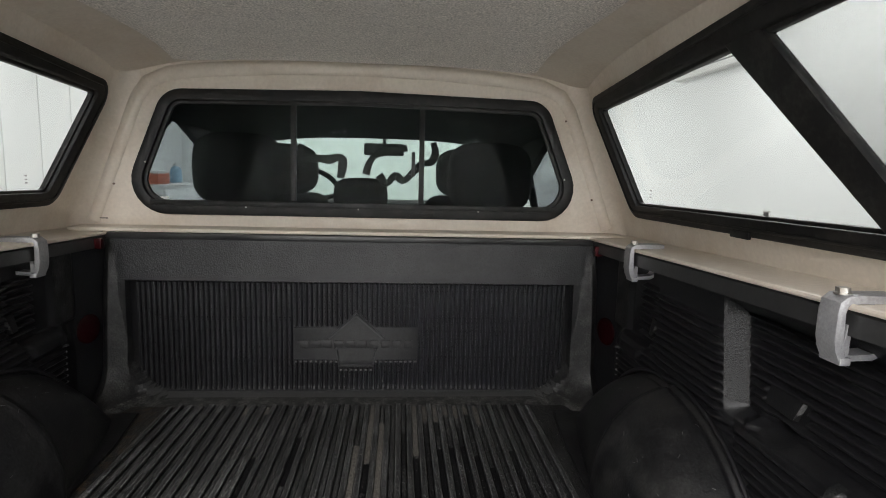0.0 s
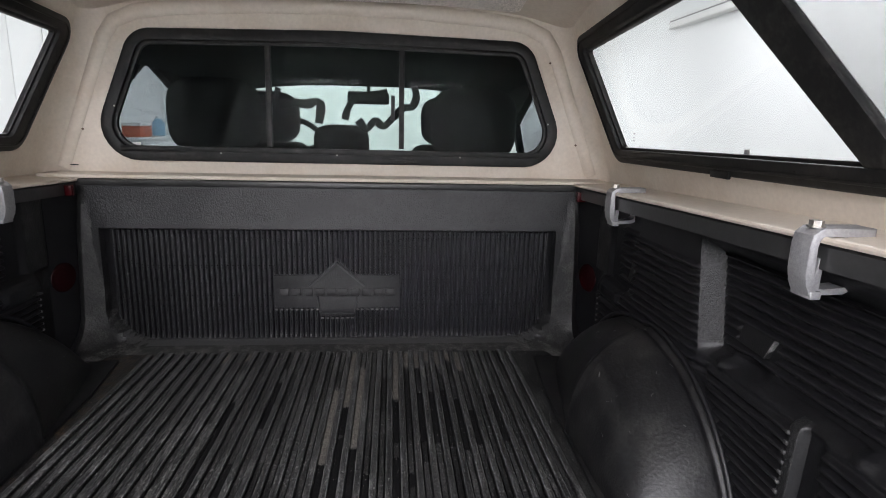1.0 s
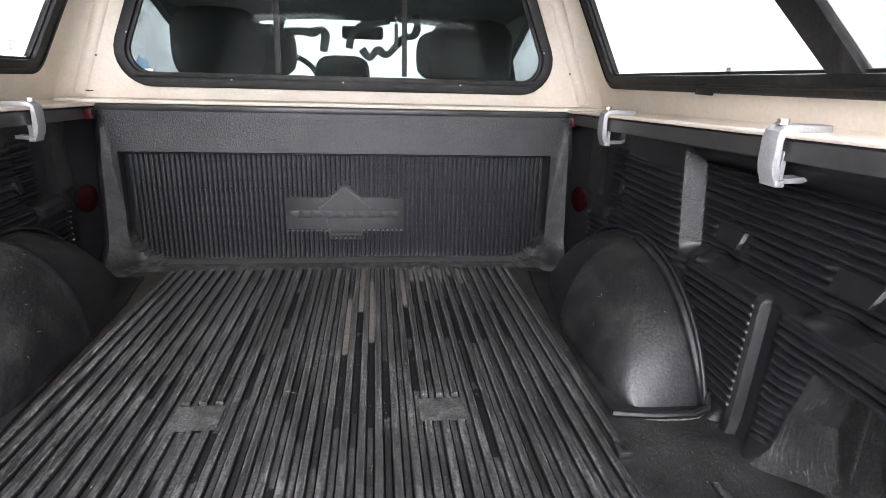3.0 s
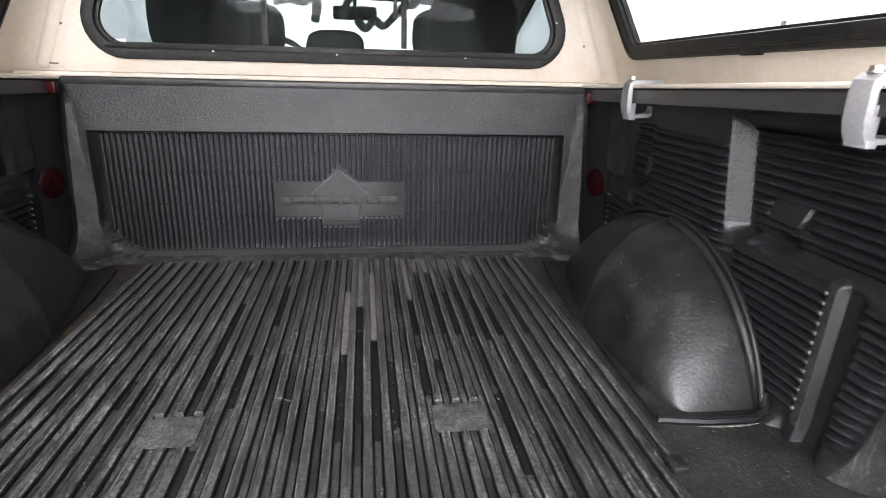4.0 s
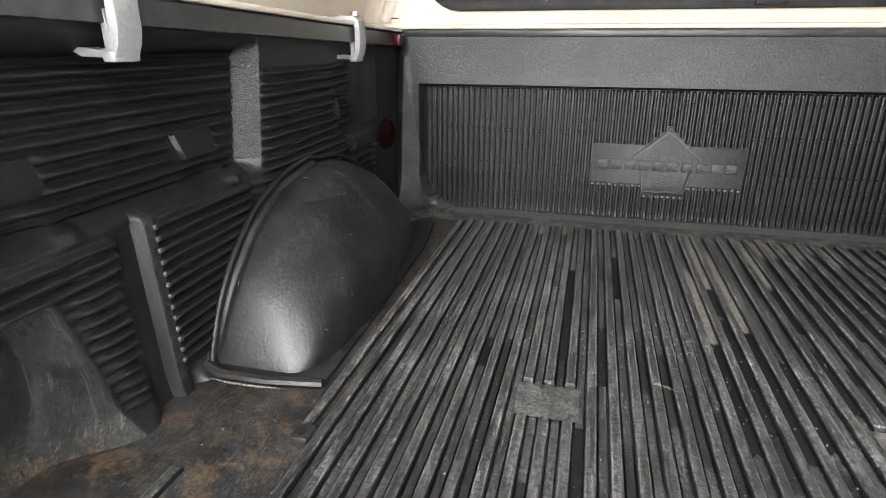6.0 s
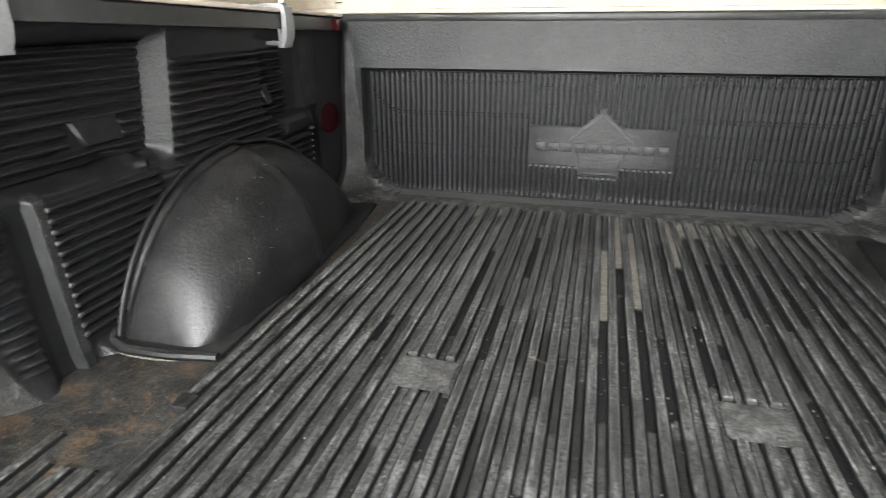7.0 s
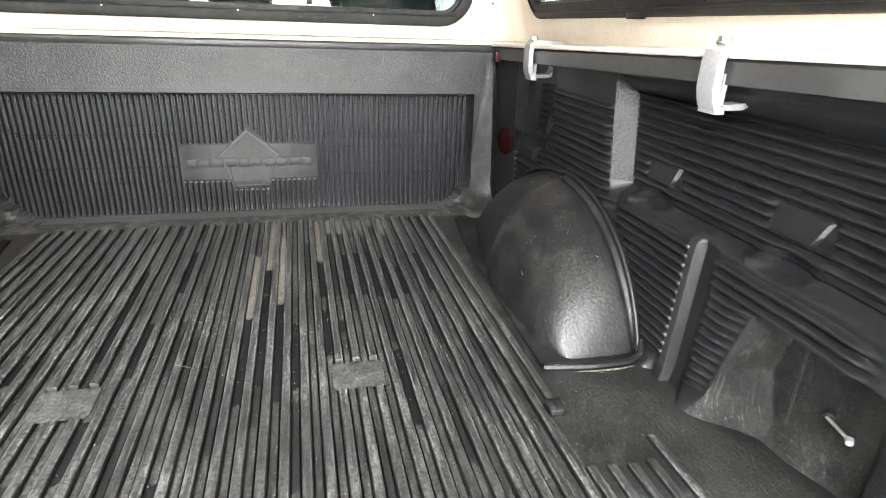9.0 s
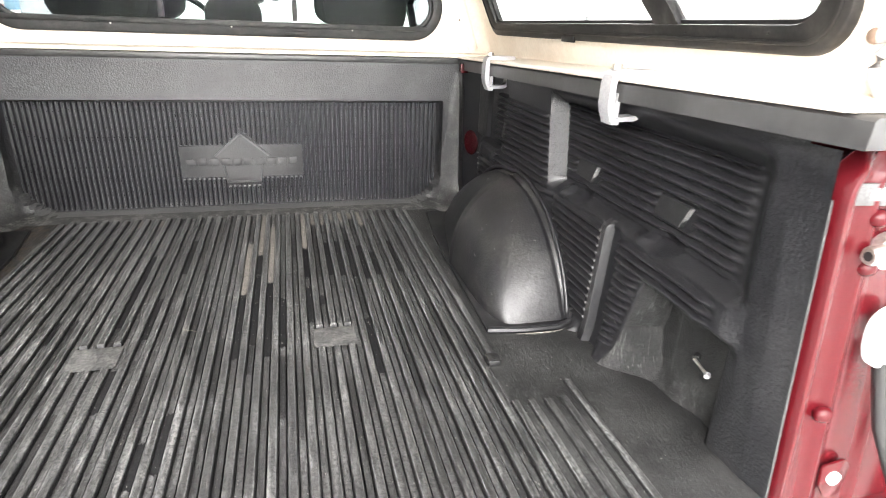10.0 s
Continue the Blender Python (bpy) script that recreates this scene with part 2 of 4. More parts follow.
GLASS_DARK = glass("dark tinted glass", (0.74, 0.75, 0.78))
GLASS_SHIELD = glass("windscreen glass", (0.80, 0.90, 0.87))
SCREEN = bpy.data.materials.new("fine insect screen")
SCREEN.use_nodes = True
_n, _l = SCREEN.node_tree.nodes, SCREEN.node_tree.links
_t, _m = _n.new("ShaderNodeBsdfTransparent"), _n.new("ShaderNodeMixShader")
_n["Principled BSDF"].inputs["Base Color"].default_value = (0.22, 0.22, 0.22, 1)
_m.inputs[0].default_value = 0.28
_l.new(_t.outputs[0], _m.inputs[1])
_l.new(_n["Principled BSDF"].outputs[0], _m.inputs[2])
_l.new(_m.outputs[0], _n["Material Output"].inputs[0])
CAB_DARK = mat("dark cab trim", (0.018, 0.018, 0.019), 0.75, spec=0.2, grain=0.08, grain_scale=12)
SEAT = mat("charcoal seat cloth", (0.046, 0.045, 0.047), 0.95, spec=0.1, grain=0.1, grain_scale=14)
VINYL = mat("black vinyl decal", (0.008, 0.008, 0.008), 0.5)
WALL = mat("white wall paint", (0.82, 0.83, 0.82), 0.6, grain=0.02, grain_scale=80, bump=0.03, bump_scale=90, stain=(0.74, 0.75, 0.74),
           stain_scale=1.3, stain_amount=0.5)
CONCRETE = mat("grey concrete", (0.4, 0.4, 0.39), 0.5, grain=0.15, grain_scale=60, stain=(0.25, 0.25, 0.24), stain_scale=2, stain_amount=0.5)
PAPER = mat("white label", (0.75, 0.75, 0.73), 0.6, grain=0.05, grain_scale=300)
GREY_INK = mat("grey print", (0.25, 0.25, 0.25), 0.6)
STRAW = mat("dry straw", (0.22, 0.2, 0.15), 0.8, grain=0.2)
RUST = mat("rusty dirt", (0.12, 0.075, 0.045), 0.9, grain=0.5, grain_scale=200)
# Pale colour stands in for light caught by small end faces.
LIT_PALE = mat("pale plastic with light painted in", (0.15, 0.15, 0.148), 0.5, grain=0.5, grain_scale=300)
# Rubbed grey on recess edge and slot, painted light on the teeth.
SCUFF_LIT = mat("rubbed and lit grey plastic", (0.05, 0.05, 0.05), 0.4, grain=0.4, grain_scale=300)
SCUFF = mat("pale scuff", (0.15, 0.147, 0.142), 0.7, grain=0.4)
TUBE = glow("lamp diffuser", (1.0, 0.99, 0.97), 9.0)


# ---- mesh helpers ----
def mesh_ob(name, bm, material, smooth=True):
    me = bpy.data.meshes.new(name)
    bmesh.ops.recalc_face_normals(bm, faces=bm.faces)
    bm.to_mesh(me)
    bm.free()
    if material:
        me.materials.append(material)
    if smooth:
        me.shade_smooth()
        me.set_sharp_from_angle(angle=radians(40))
    return new(name, me)


def part(name, bm, material, parent, label=""):
    ob = mesh_ob(name, bm, material)
    ob.parent = parent
    return tagged(ob, label)


def thing(name, label, category, group="", kind="", at=(0, 0, 0)):
    e = new(name)
    e.empty_display_size = 0.05
    e.location = at
    return tagged(e, label, category, group, kind)


def box(x0, x1, y0, y1, z0, z1, bevel=0.0, seg=2, bm=None):
    b = bm or bmesh.new()
    g = bmesh.ops.create_cube(b, size=1)
    for v in g["verts"]:
        v.co = ((x0 + x1) / 2 + v.co.x * (x1 - x0), (y0 + y1) / 2 + v.co.y * (y1 - y0), (z0 + z1) / 2 + v.co.z * (z1 - z0))
    if bevel:
        es = list({e for v in g["verts"] for e in v.link_edges})
        bmesh.ops.bevel(b, geom=es, offset=bevel, segments=seg, affect="EDGES", profile=0.5)
    return b


def tube(points, radius, seg=12, bm=None, caps=True):
    """A round bar through points."""
    b = bm or bmesh.new()
    pts = [Vector(p) for p in points]
    rings = []
    for i, p in enumerate(pts):
        d = (pts[min(i + 1, len(pts) - 1)] - pts[max(i - 1, 0)]).normalized()
        q = d.to_track_quat("Z", "Y")
        r = radius[i] if isinstance(radius, (list, tuple)) else radius
        rings.append([b.verts.new(p + q @ Vector((r * math.cos(a), r * math.sin(a), 0))) for a in [2 * math.pi * k / seg for k in range(seg)]])
    for a, c in zip(rings, rings[1:]):
        for k in range(seg):
            b.faces.new((a[k], a[(k + 1) % seg], c[(k + 1) % seg], c[k]))
    if caps:
        b.faces.new(rings[0][::-1])
        b.faces.new(rings[-1])
    return b


def prism(outline, depth, to, bevel=0.0, seg=2, bm=None):
    """An outline of (a, b), thickened by depth; to(a, b, c) maps into the world."""
    b = bm or bmesh.new()
    lo = [b.verts.new(to(p, q, 0)) for p, q in outline]
    hi = [b.verts.new(to(p, q, depth)) for p, q in outline]
    f0, f1 = b.faces.new(lo[::-1]), b.faces.new(hi)
    k = len(outline)
    for i in range(k):
        b.faces.new((lo[i], lo[(i + 1) % k], hi[(i + 1) % k], hi[i]))
    if bevel:
        es = list({e for f in (f0, f1) for e in f.edges})
        bmesh.ops.bevel(b, geom=es, offset=bevel, segments=seg, affect="EDGES", profile=0.5)
    return b


def rounded(pts, radii, n=8):
    """A polygon with rounded corners; n + 1 points a corner."""
    out = []
    k = len(pts)
    for i, p in enumerate(pts):
        p, a, c = Vector(p), Vector(pts[i - 1]), Vector(pts[(i + 1) % k])
        u, w = (a - p).normalized(), (c - p).normalized()
        half = u.angle(w) / 2
        r = radii[i] if isinstance(radii, (list, tuple)) else radii
        d = r / math.tan(half)
        cen = p + (u + w).normalized() * (r / math.sin(half))
        s, e = p + u * d - cen, p + w * d - cen
        ang = s.angle(e)
        for j in range(n + 1):
            f = j / n
            v = (s * math.sin((1 - f) * ang) + e * math.sin(f * ang)) / math.sin(ang) if ang > 1e-4 else s
            q = cen + v
            out.append((q.x, q.y))
    return out


def inset(pts, d):
    """The outline moved inwards by d (outwards when negative); anticlockwise outlines."""
    k, out = len(pts), []
    for i, p in enumerate(pts):
        a, c = Vector(pts[i - 1]), Vector(pts[(i + 1) % k])
        t = (c - a).normalized()
        out.append((p[0] - t.y * d, p[1] + t.x * d))
    return out


def ring(outer, inner, depth, to, bevel=0.0, bm=None, bulge=0.0):
    """A flat ring between two outlines of equal count, thickened by depth."""
    b = bm or bmesh.new()
    k = len(outer)
    lay = [[b.verts.new(to(p, q, c)) for p, q in loop] for loop, c in ((outer, 0), (outer, depth), (inner, depth), (inner, 0))]
    for a in range(4):
        p, q = lay[a], lay[(a + 1) % 4]
        for i in range(k):
            b.faces.new((p[i], p[(i + 1) % k], q[(i + 1) % k], q[i]))
    if bevel:
        es = []
        for loop in lay:
            for i in range(k):
                e = b.edges.get((loop[i], loop[(i + 1) % k]))
                es.append(e)
        bmesh.ops.bevel(b, geom=es, offset=bevel, segments=2, affect="EDGES", profile=0.5)
    return b


def sheet(us, vs, place):
    """A grid mesh over us x vs, place(u, v) in the world."""
    b = bmesh.new()
    g = [[b.verts.new(place(u, v)) for v in vs] for u in us]
    for i in range(len(us) - 1):
        for j in range(len(vs) - 1):
            b.faces.new((g[i][j], g[i + 1][j], g[i + 1][j + 1], g[i][j + 1]))
    return b


def thick(bm, t):
    bmesh.ops.recalc_face_normals(bm, faces=bm.faces)
    bmesh.ops.solidify(bm, geom=bm.faces[:], thickness=t)
    return bm


def steps(a, b, n):
    return [a + (b - a) * i / n for i in range(n + 1)]


def ss(a, b, t):
    t = min(1.0, max(0.0, (t - a) / (b - a)))
    return t * t * (3 - 2 * t)


def wall_noise(x, y, z, s, amp):
    return amp * noise.noise(Vector((x * s, y * s, z * s)))


# ---- garage round the truck ----
def room_wall(name, x0, x1, y0, y1, z0, z1, material, label, category="wall"):
    return tagged(mesh_ob(name, box(x0, x1, y0, y1, z0, z1), material, False), label, category, kind="structure")


room_wall("floor", -ROOM_X, ROOM_X, ROOM_Y0, ROOM_Y1, GROUND - 0.1, GROUND, CONCRETE, "smooth grey concrete garage floor under the truck", "floor")
room_wall("ceiling", -ROOM_X, ROOM_X, ROOM_Y0, ROOM_Y1, CEIL, CEIL + 0.1, WALL, "plain white painted garage ceiling", "ceiling")
room_wall("wall_east", ROOM_X, ROOM_X + 0.1, ROOM_Y0, ROOM_Y1, GROUND, CEIL, WALL, "bright white painted garage wall")
room_wall("wall_west", -ROOM_X - 0.1, -ROOM_X, ROOM_Y0, ROOM_Y1, GROUND, CEIL, WALL, "bright white painted garage wall")
room_wall("wall_north", -ROOM_X, ROOM_X, ROOM_Y1, ROOM_Y1 + 0.1, GROUND, CEIL, WALL, "white panelled wall ahead of the truck")
room_wall("wall_south", -ROOM_X, ROOM_X, ROOM_Y0 - 0.1, ROOM_Y0, GROUND, CEIL, WALL, "white painted wall behind the truck")


def added_ceiling_lamp(x, y, sx, sy, power):
    t = thing("ceiling_light", "white ceiling light panel added out of view, switched on", "ceiling light", "ceiling lights", at=(x, y, CEIL))
    part("housing", ring([(-sx / 2 - .03, -sy / 2 - .03), (sx / 2 + .03, -sy / 2 - .03), (sx / 2 + .03, sy / 2 + .03), (-sx / 2 - .03, sy / 2 + .03)],
                         [(-sx / 2, -sy / 2), (sx / 2, -sy / 2), (sx / 2, sy / 2), (-sx / 2, sy / 2)], 0.05,
                         lambda a, b, c: (a, b, -c), 0.004), PAPER, t, "white metal housing")
    part("diffuser", box(-sx / 2, sx / 2, -sy / 2, sy / 2, -0.03, -0.012), TUBE, t, "glowing white diffuser")
    d = bpy.data.lights.new("lamp", "AREA")
    d.shape, d.size, d.size_y, d.energy, d.color = "RECTANGLE", sx, sy, power, (1.0, 0.985, 0.95)
    o = new("lamp", d)
    o.parent = t
    o.matrix_local = pose(0, 0, -0.06)


# Unseen lamps: rear pair lights the bed, the others added to brighten the walls.
for lx, ly, lw, wx, wy in ((-1.0, -4.8, 930, 1.3, 5.0), (1.0, -4.8, 410, 1.3, 5.0),
                           (-1.9, 1.4, 105, 0.25, 1.2), (1.9, 1.4, 105, 0.25, 1.2), (-0.8, 4.2, 210, 0.25, 1.2), (0.8, 4.2, 210, 0.25, 1.2)):
    added_ceiling_lamp(lx, ly, wx, wy, lw)


# ---- bed liner ----
RAILS = {1: (0.409, 0.036), -1: (0.404, 0.030)}      # height of each rail at the headboard, and its rise towards the tailgate


def rail_z(u, s=1):
    return RAILS[s][0] + RAILS[s][1] * u


liner = thing("bed_liner", "black ribbed plastic truck bed liner, scuffed and dusty", "bed liner")
END = 1.30                 # rear end of the liner, metres behind the headboard


def recess_low(a):
    """Height of the recess's lower edge, which turns up in round corners."""
    return 0.006 + (0.085 * ((a - 0.48) / 0.105) ** 2.4 if a > 0.48 else 0)


def ear(x, z):
    """Inner ridge and outer edge of the bevelled wing at each end of the front panel."""
    k = min(z, 0.42) / 0.42
    return (0.566 + 0.068 * k, 0.632 + 0.010 * k) if x > 0 else (0.566 + 0.060 * k, 0.630)


def front_y(x, z):
    a = abs(x)
    zb = recess_low(a)
    m = (1 - ss(0.582, 0.588, a)) * (1 - ss(0.312, 0.319, z)) * ss(zb - 0.006, zb + 0.004, z)
    y = -(0.034 - 0.10 * max(0, z - 0.315)) * (1 - m)
    if z < 0.024:
        y -= 0.052 * (1 - z / 0.024) ** 2 * (1 - 0.6 * m)
    ridge, outer = ear(x, z)
    if a > ridge:
        y -= 0.72 * (min(a, outer) - ridge) - 1.6 * max(0.0, a - outer)
    if z < 0.10:
        y -= 0.085 * (1 - z / 0.10) ** 2.2 * ss(0.55, 0.61, a)
    return y


xs = sorted(set(steps(-0.685, 0.685, 137) + steps(-0.604, -0.584, 10) + steps(0.584, 0.604, 10)))
zs = sorted(set(steps(0, 0.03, 12) + steps(0.03, 0.435, 84) + steps(0.31, 0.321, 6)))
panel = part("front_panel", sheet(xs, zs, lambda x, z: (x, front_y(x, z), z)), LINER_ROUGH, liner, "pebbled black front panel with a ribbed field")
panel.data.materials.append(DUSTY_LIT)
panel.data.materials.append(SCUFF_LIT)
panel.data.materials.append(SILL)
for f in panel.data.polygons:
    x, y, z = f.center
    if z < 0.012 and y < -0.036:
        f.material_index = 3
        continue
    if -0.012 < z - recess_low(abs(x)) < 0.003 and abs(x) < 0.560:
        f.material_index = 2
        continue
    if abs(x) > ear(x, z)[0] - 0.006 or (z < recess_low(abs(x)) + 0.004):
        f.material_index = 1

part("front_lip", box(-0.66, 0.66, -0.026, 0.06, 0.424, 0.4405, 0.004), RAIL, liner)

EMBLEM = [(-.168, .098), (-.054, .098), (-.05, .073), (.05, .073), (.054, .098), (.168, .098), (.168, .187), (.047, .187), (0, .232),
          (-.047, .187), (-.168, .187)]


def emblem_span(x):
    """Heights between which the emblem covers the panel at x, or None."""
    a = abs(x)
    if a > 0.17:
        return None
    return (0.072 if a < 0.053 else 0.096), (0.234 - a if a < 0.046 else 0.189)


def bar_mesh(name, length, width, height, material, n=1, flat=False):
    """A moulded rib along +z from 0 to length, standing out towards -y."""
    b = bmesh.new()
    shape = (((-0.5, 0), (-0.455, 0.58), (-0.38, 0.88), (-0.25, 1), (0.25, 1), (0.38, 0.88), (0.455, 0.58), (0.5, 0)) if flat else
             ((-0.5, 0), (-0.43, 0.55), (-0.29, 0.88), (-0.1, 1), (0.1, 1), (0.29, 0.88), (0.43, 0.55), (0.5, 0)))
    prof = [(width * p, -height * q + (0.001 if q == 0 else 0)) for p, q in shape]
    rows = [[b.verts.new((p, q if 0 < i < n + 2 else 0.001, max(0, min(length, z)))) for p, q in prof]
            for i, z in enumerate([0.0, 0.003] + [0.003 + (length - 0.006) * k / n for k in range(1, n)] + [length - 0.003, length])]
    for a, c in zip(rows, rows[1:]):
        for k in range(len(prof) - 1):
            b.faces.new((a[k], a[k + 1], c[k + 1], c[k]))
    me = bpy.data.meshes.new(name)
    bmesh.ops.recalc_face_normals(b, faces=b.faces)
    b.to_mesh(me)
    b.free()
    me.materials.append(material)
    me.shade_smooth()
    me.set_sharp_from_angle(angle=radians(35))
    return me


rib_cache = {}


def rib(parent, length, width, height, material, m, n=1):
    key = (round(length, 3), width, height, material.name)
    if key not in rib_cache:
        rib_cache[key] = bar_mesh("rib", length, width, height, material, n, n > 1)
    o = new("rib", rib_cache[key])
    o.parent = parent
    o.matrix_local = m
    return o


PITCH = 0.0135
for i in range(-42, 43):
    x = i * PITCH
    a = abs(x)
    z0 = recess_low(a) + 0.004
    spans = [(z0, 0.311)]
    e = emblem_span(x)
    if e:
        spans = [(z0, e[0]), (e[1], 0.311)]
    for p, q in spans:
        rib(liner, q - p, 0.0098, 0.0095, LINER_FIELD, pose(x, 0.0, p))

    if e:
        # Pale tip paints the light on the rib's upward end.
        part("rib_tip", box(x - 0.0034, x + 0.0034, -0.0100, -0.0040, e[0] - 0.0055, e[0] - 0.0010, 0.0012, 1), LIT_PALE, liner)

emblem = part("emblem", prism(EMBLEM, 0.005, lambda a, b, c: (a, 0.0035 - c, b), 0.0008), EMBLEM_PLATE, liner, "smooth plate with a raised arrow outline")


def strip(points, w, to, h):
    """A raised line through (a, b) points."""
    b = bmesh.new()
    for p, q in zip(points, points[1:]):
        p, q = Vector(p), Vector(q)
        d = (q - p).normalized()
        s = Vector((-d.y, d.x)) * w / 2
        p, q = p - d * w * 0.45, q + d * w * 0.45
        prism([tuple(p - s), tuple(q - s), tuple(q + s), tuple(p + s)], h, to, 0.0008, 1, b)
    return b


part("arrow_outline", strip([(-.072, .160), (0, .222), (.072, .160)], 0.006, lambda a, b, c: (a, -0.0012 - c, b), 0.008), EMBLEM_LINE, emblem)
part("box_outline", strip([(-.054, .128), (-.046, .081), (.046, .081), (.054, .128)], 0.004, lambda a, b, c: (a, -0.0012 - c, b), 0.008), EMBLEM_LINE, emblem)
for i in range(10):
    x = -0.142 + i * 0.0316
    part("bar", prism([(x - .012, .130), (x + .012, .130), (x + .012, .151), (x - .012, .151)], 0.0025, lambda a, b, c: (a, -0.0012 - c, b), 0.0008), EMBLEM_PLATE, emblem)

# floor
FP, RIB0 = 0.0265, 0.01125
RIB_FLOOR = LINER_RIB
rows = [RIB0 + k * FP for k in range(-17, 17)]
for i, x in enumerate(rows + [-0.4615, 0.4585]):
    spans = [(0.086 + 0.004 * (i % 3), END - 0.02)]
    if -0.240 < x < -0.16 or 0.16 < x < 0.235:
        spans = [(spans[0][0], 0.766), (0.838, END - 0.02)]
    if i >= len(rows):
        spans = [(0.10, 0.935)]
    for p, q in spans:
        rib(liner, q - p, 0.0136, 0.0070, RIB_FLOOR, pose(x, -q, 0.0, -90, 0, 0), 24)
dips = {}
for x in rows:
    for dx, dz in ((-0.0090, 0.0), (-0.0081, -0.0045), (-0.0070, -0.0045), (0.0070, -0.0045), (0.0081, -0.0045), (0.0090, 0.0)):
        dips[round(x + dx, 5)] = dz
fx = sorted(set(list(dips) + steps(-0.78, -0.45, 33) + steps(0.446, 0.78, 33)))
part("floor_panel", sheet(fx, steps(0.03, END, 90), lambda x, u: (x, -u, wall_noise(x, u, 0, 5, 0.0012 * ss(0.44, 0.47, abs(x))) + (dips.get(x, 0.0) if u > 0.09 else 0.0))), LINER_FLOOR, liner,
     "scuffed black floor panel with dirt in the grooves")
for x0, x1, u0, u1 in ((-0.238, -0.162, 0.768, 0.837), (0.158, 0.234, 0.770, 0.838)):
    part("pad", prism(rounded([(x0, -u1), (x1, -u1), (x1, -u0), (x0, -u0)], 0.004, 3), 0.0010, lambda a, b, c: (a, b, c + 0.0015), 0.0004), PAD, liner, "scuffed smooth grey pad between the ribs")


def groove_film(j, u0, u1, material, name, label):
    """A thin patch on the bottom of one groove, with ragged ends."""
    x, w = RIB0 + (j + 0.5) * FP, 0.0118
    r = random.Random(int(1000 * u0) + 31 * j)
    ends = [[(x - w / 2 + w * k / 6, -u + r.uniform(-0.004, 0.004)) for k in range(7)] for u in (u1, u0)]
    part(name, prism(ends[0] + ends[1][::-1], 0.0004, lambda a, b, c: (a, b, c + 0.0002)), material, liner, label)


for j, spans in ((0, ((.60, .845),)), (1, ((.39, .50), (.512, .805))), (2, ((.553, .845),)), (3, ((.63, .82),)), (5, ((.367, .532), (.58, .74))),
                 (6, ((.632, .67),)), (7, ((.327, .53),)), (8, ((.322, .534),)), (9, ((.316, .547), (.743, .934))), (10, ((.36, .563),)),
                 (11, ((.411, .546),)), (13, ((.342, .536),)), (-5, ((.265, .47),)), (-6, ((.588, .75),)), (-8, ((.36, .70),)),
                 (-3, ((.975, 1.10),)), (-4, ((1.034, 1.12),)), (-7, ((.845, .955),)), (-12, ((.66, .74),))):
    for u0, u1 in spans:
        groove_film(j, u0, u1, CLEAN, "clean_patch", "clean black stretch of groove")
for j, u0, u1 in ((1, .092, .385), (2, .193, .546), (0, .308, .598), (5, .094, .357), (6, .095, .187), (7, .095, .19), (8, .095, .15),
                  (9, .095, .17), (10, .095, .15), (11, .095, .21), (-9, .095, .14), (-11, .095, .15)):
    groove_film(j, u0, u1, DUST, "dust_streak", "groove filled with pale tan dust")
for s in (-1, 1):
    for k, p in enumerate((1.05, 1.053, 1.056, 1.054, 1.014)):
        rib(liner, END - 0.02 - p, 0.0136, 0.0060, RIB_FLOOR, pose(s * (0.453 + 0.0265 * k), -END + 0.02, 0.0, -90, 0, 0), 24)


for s in (-1, 1):
    tip = part("rib_end", prism(rounded([(s * 0.4560 - 0.011, -0.952), (s * 0.4560 + 0.011, -0.952), (s * 0.4560 + 0.011, -0.925), (s * 0.4560 - 0.011, -0.925)], 0.004, 4), 0.011,
                                lambda a, b, c: (a, b, c), 0.002), LINER_GLOSS, liner)
    part("slot", prism([(s * 0.4560 + 0.004 * math.cos(t), -0.94 + 0.008 * math.sin(t)) for t in steps(0, 2 * math.pi, 16)[:-1]], 0.001,
                       lambda a, b, c: (a, b, c + 0.0105)), VINYL, tip)
    b = bmesh.new()
    for k in range(44):
        y = -0.958 - k * 0.0075
        prism([(s * 0.4405 - 0.003, y - 0.0026), (s * 0.4405 + 0.003, y - 0.0026), (s * 0.4405 + 0.003, y + 0.0026), (s * 0.4405 - 0.003, y + 0.0026)], 0.005,
              lambda p, q, c: (p, q, c), 0.0008, 1, b)
    part("serrated_seam", b, LINER_GLOSS, liner)


def tri(t):
    t = t % 1.0
    return min(1.0, max(0.0, 1.6 * (1 - abs(2 * t - 1)) - 0.3))


TABS = ((0.715, 0.795, 0.271, 0.306), (0.985, 1.065, 0.277, 0.312), (0.345, 0.377, 0.272, 0.312))


def rib_end_u(z):
    """Where the lower ribs stop ahead of the hollow in the rear corner."""
    return 0.972 + 0.28 * min(z, 0.19)


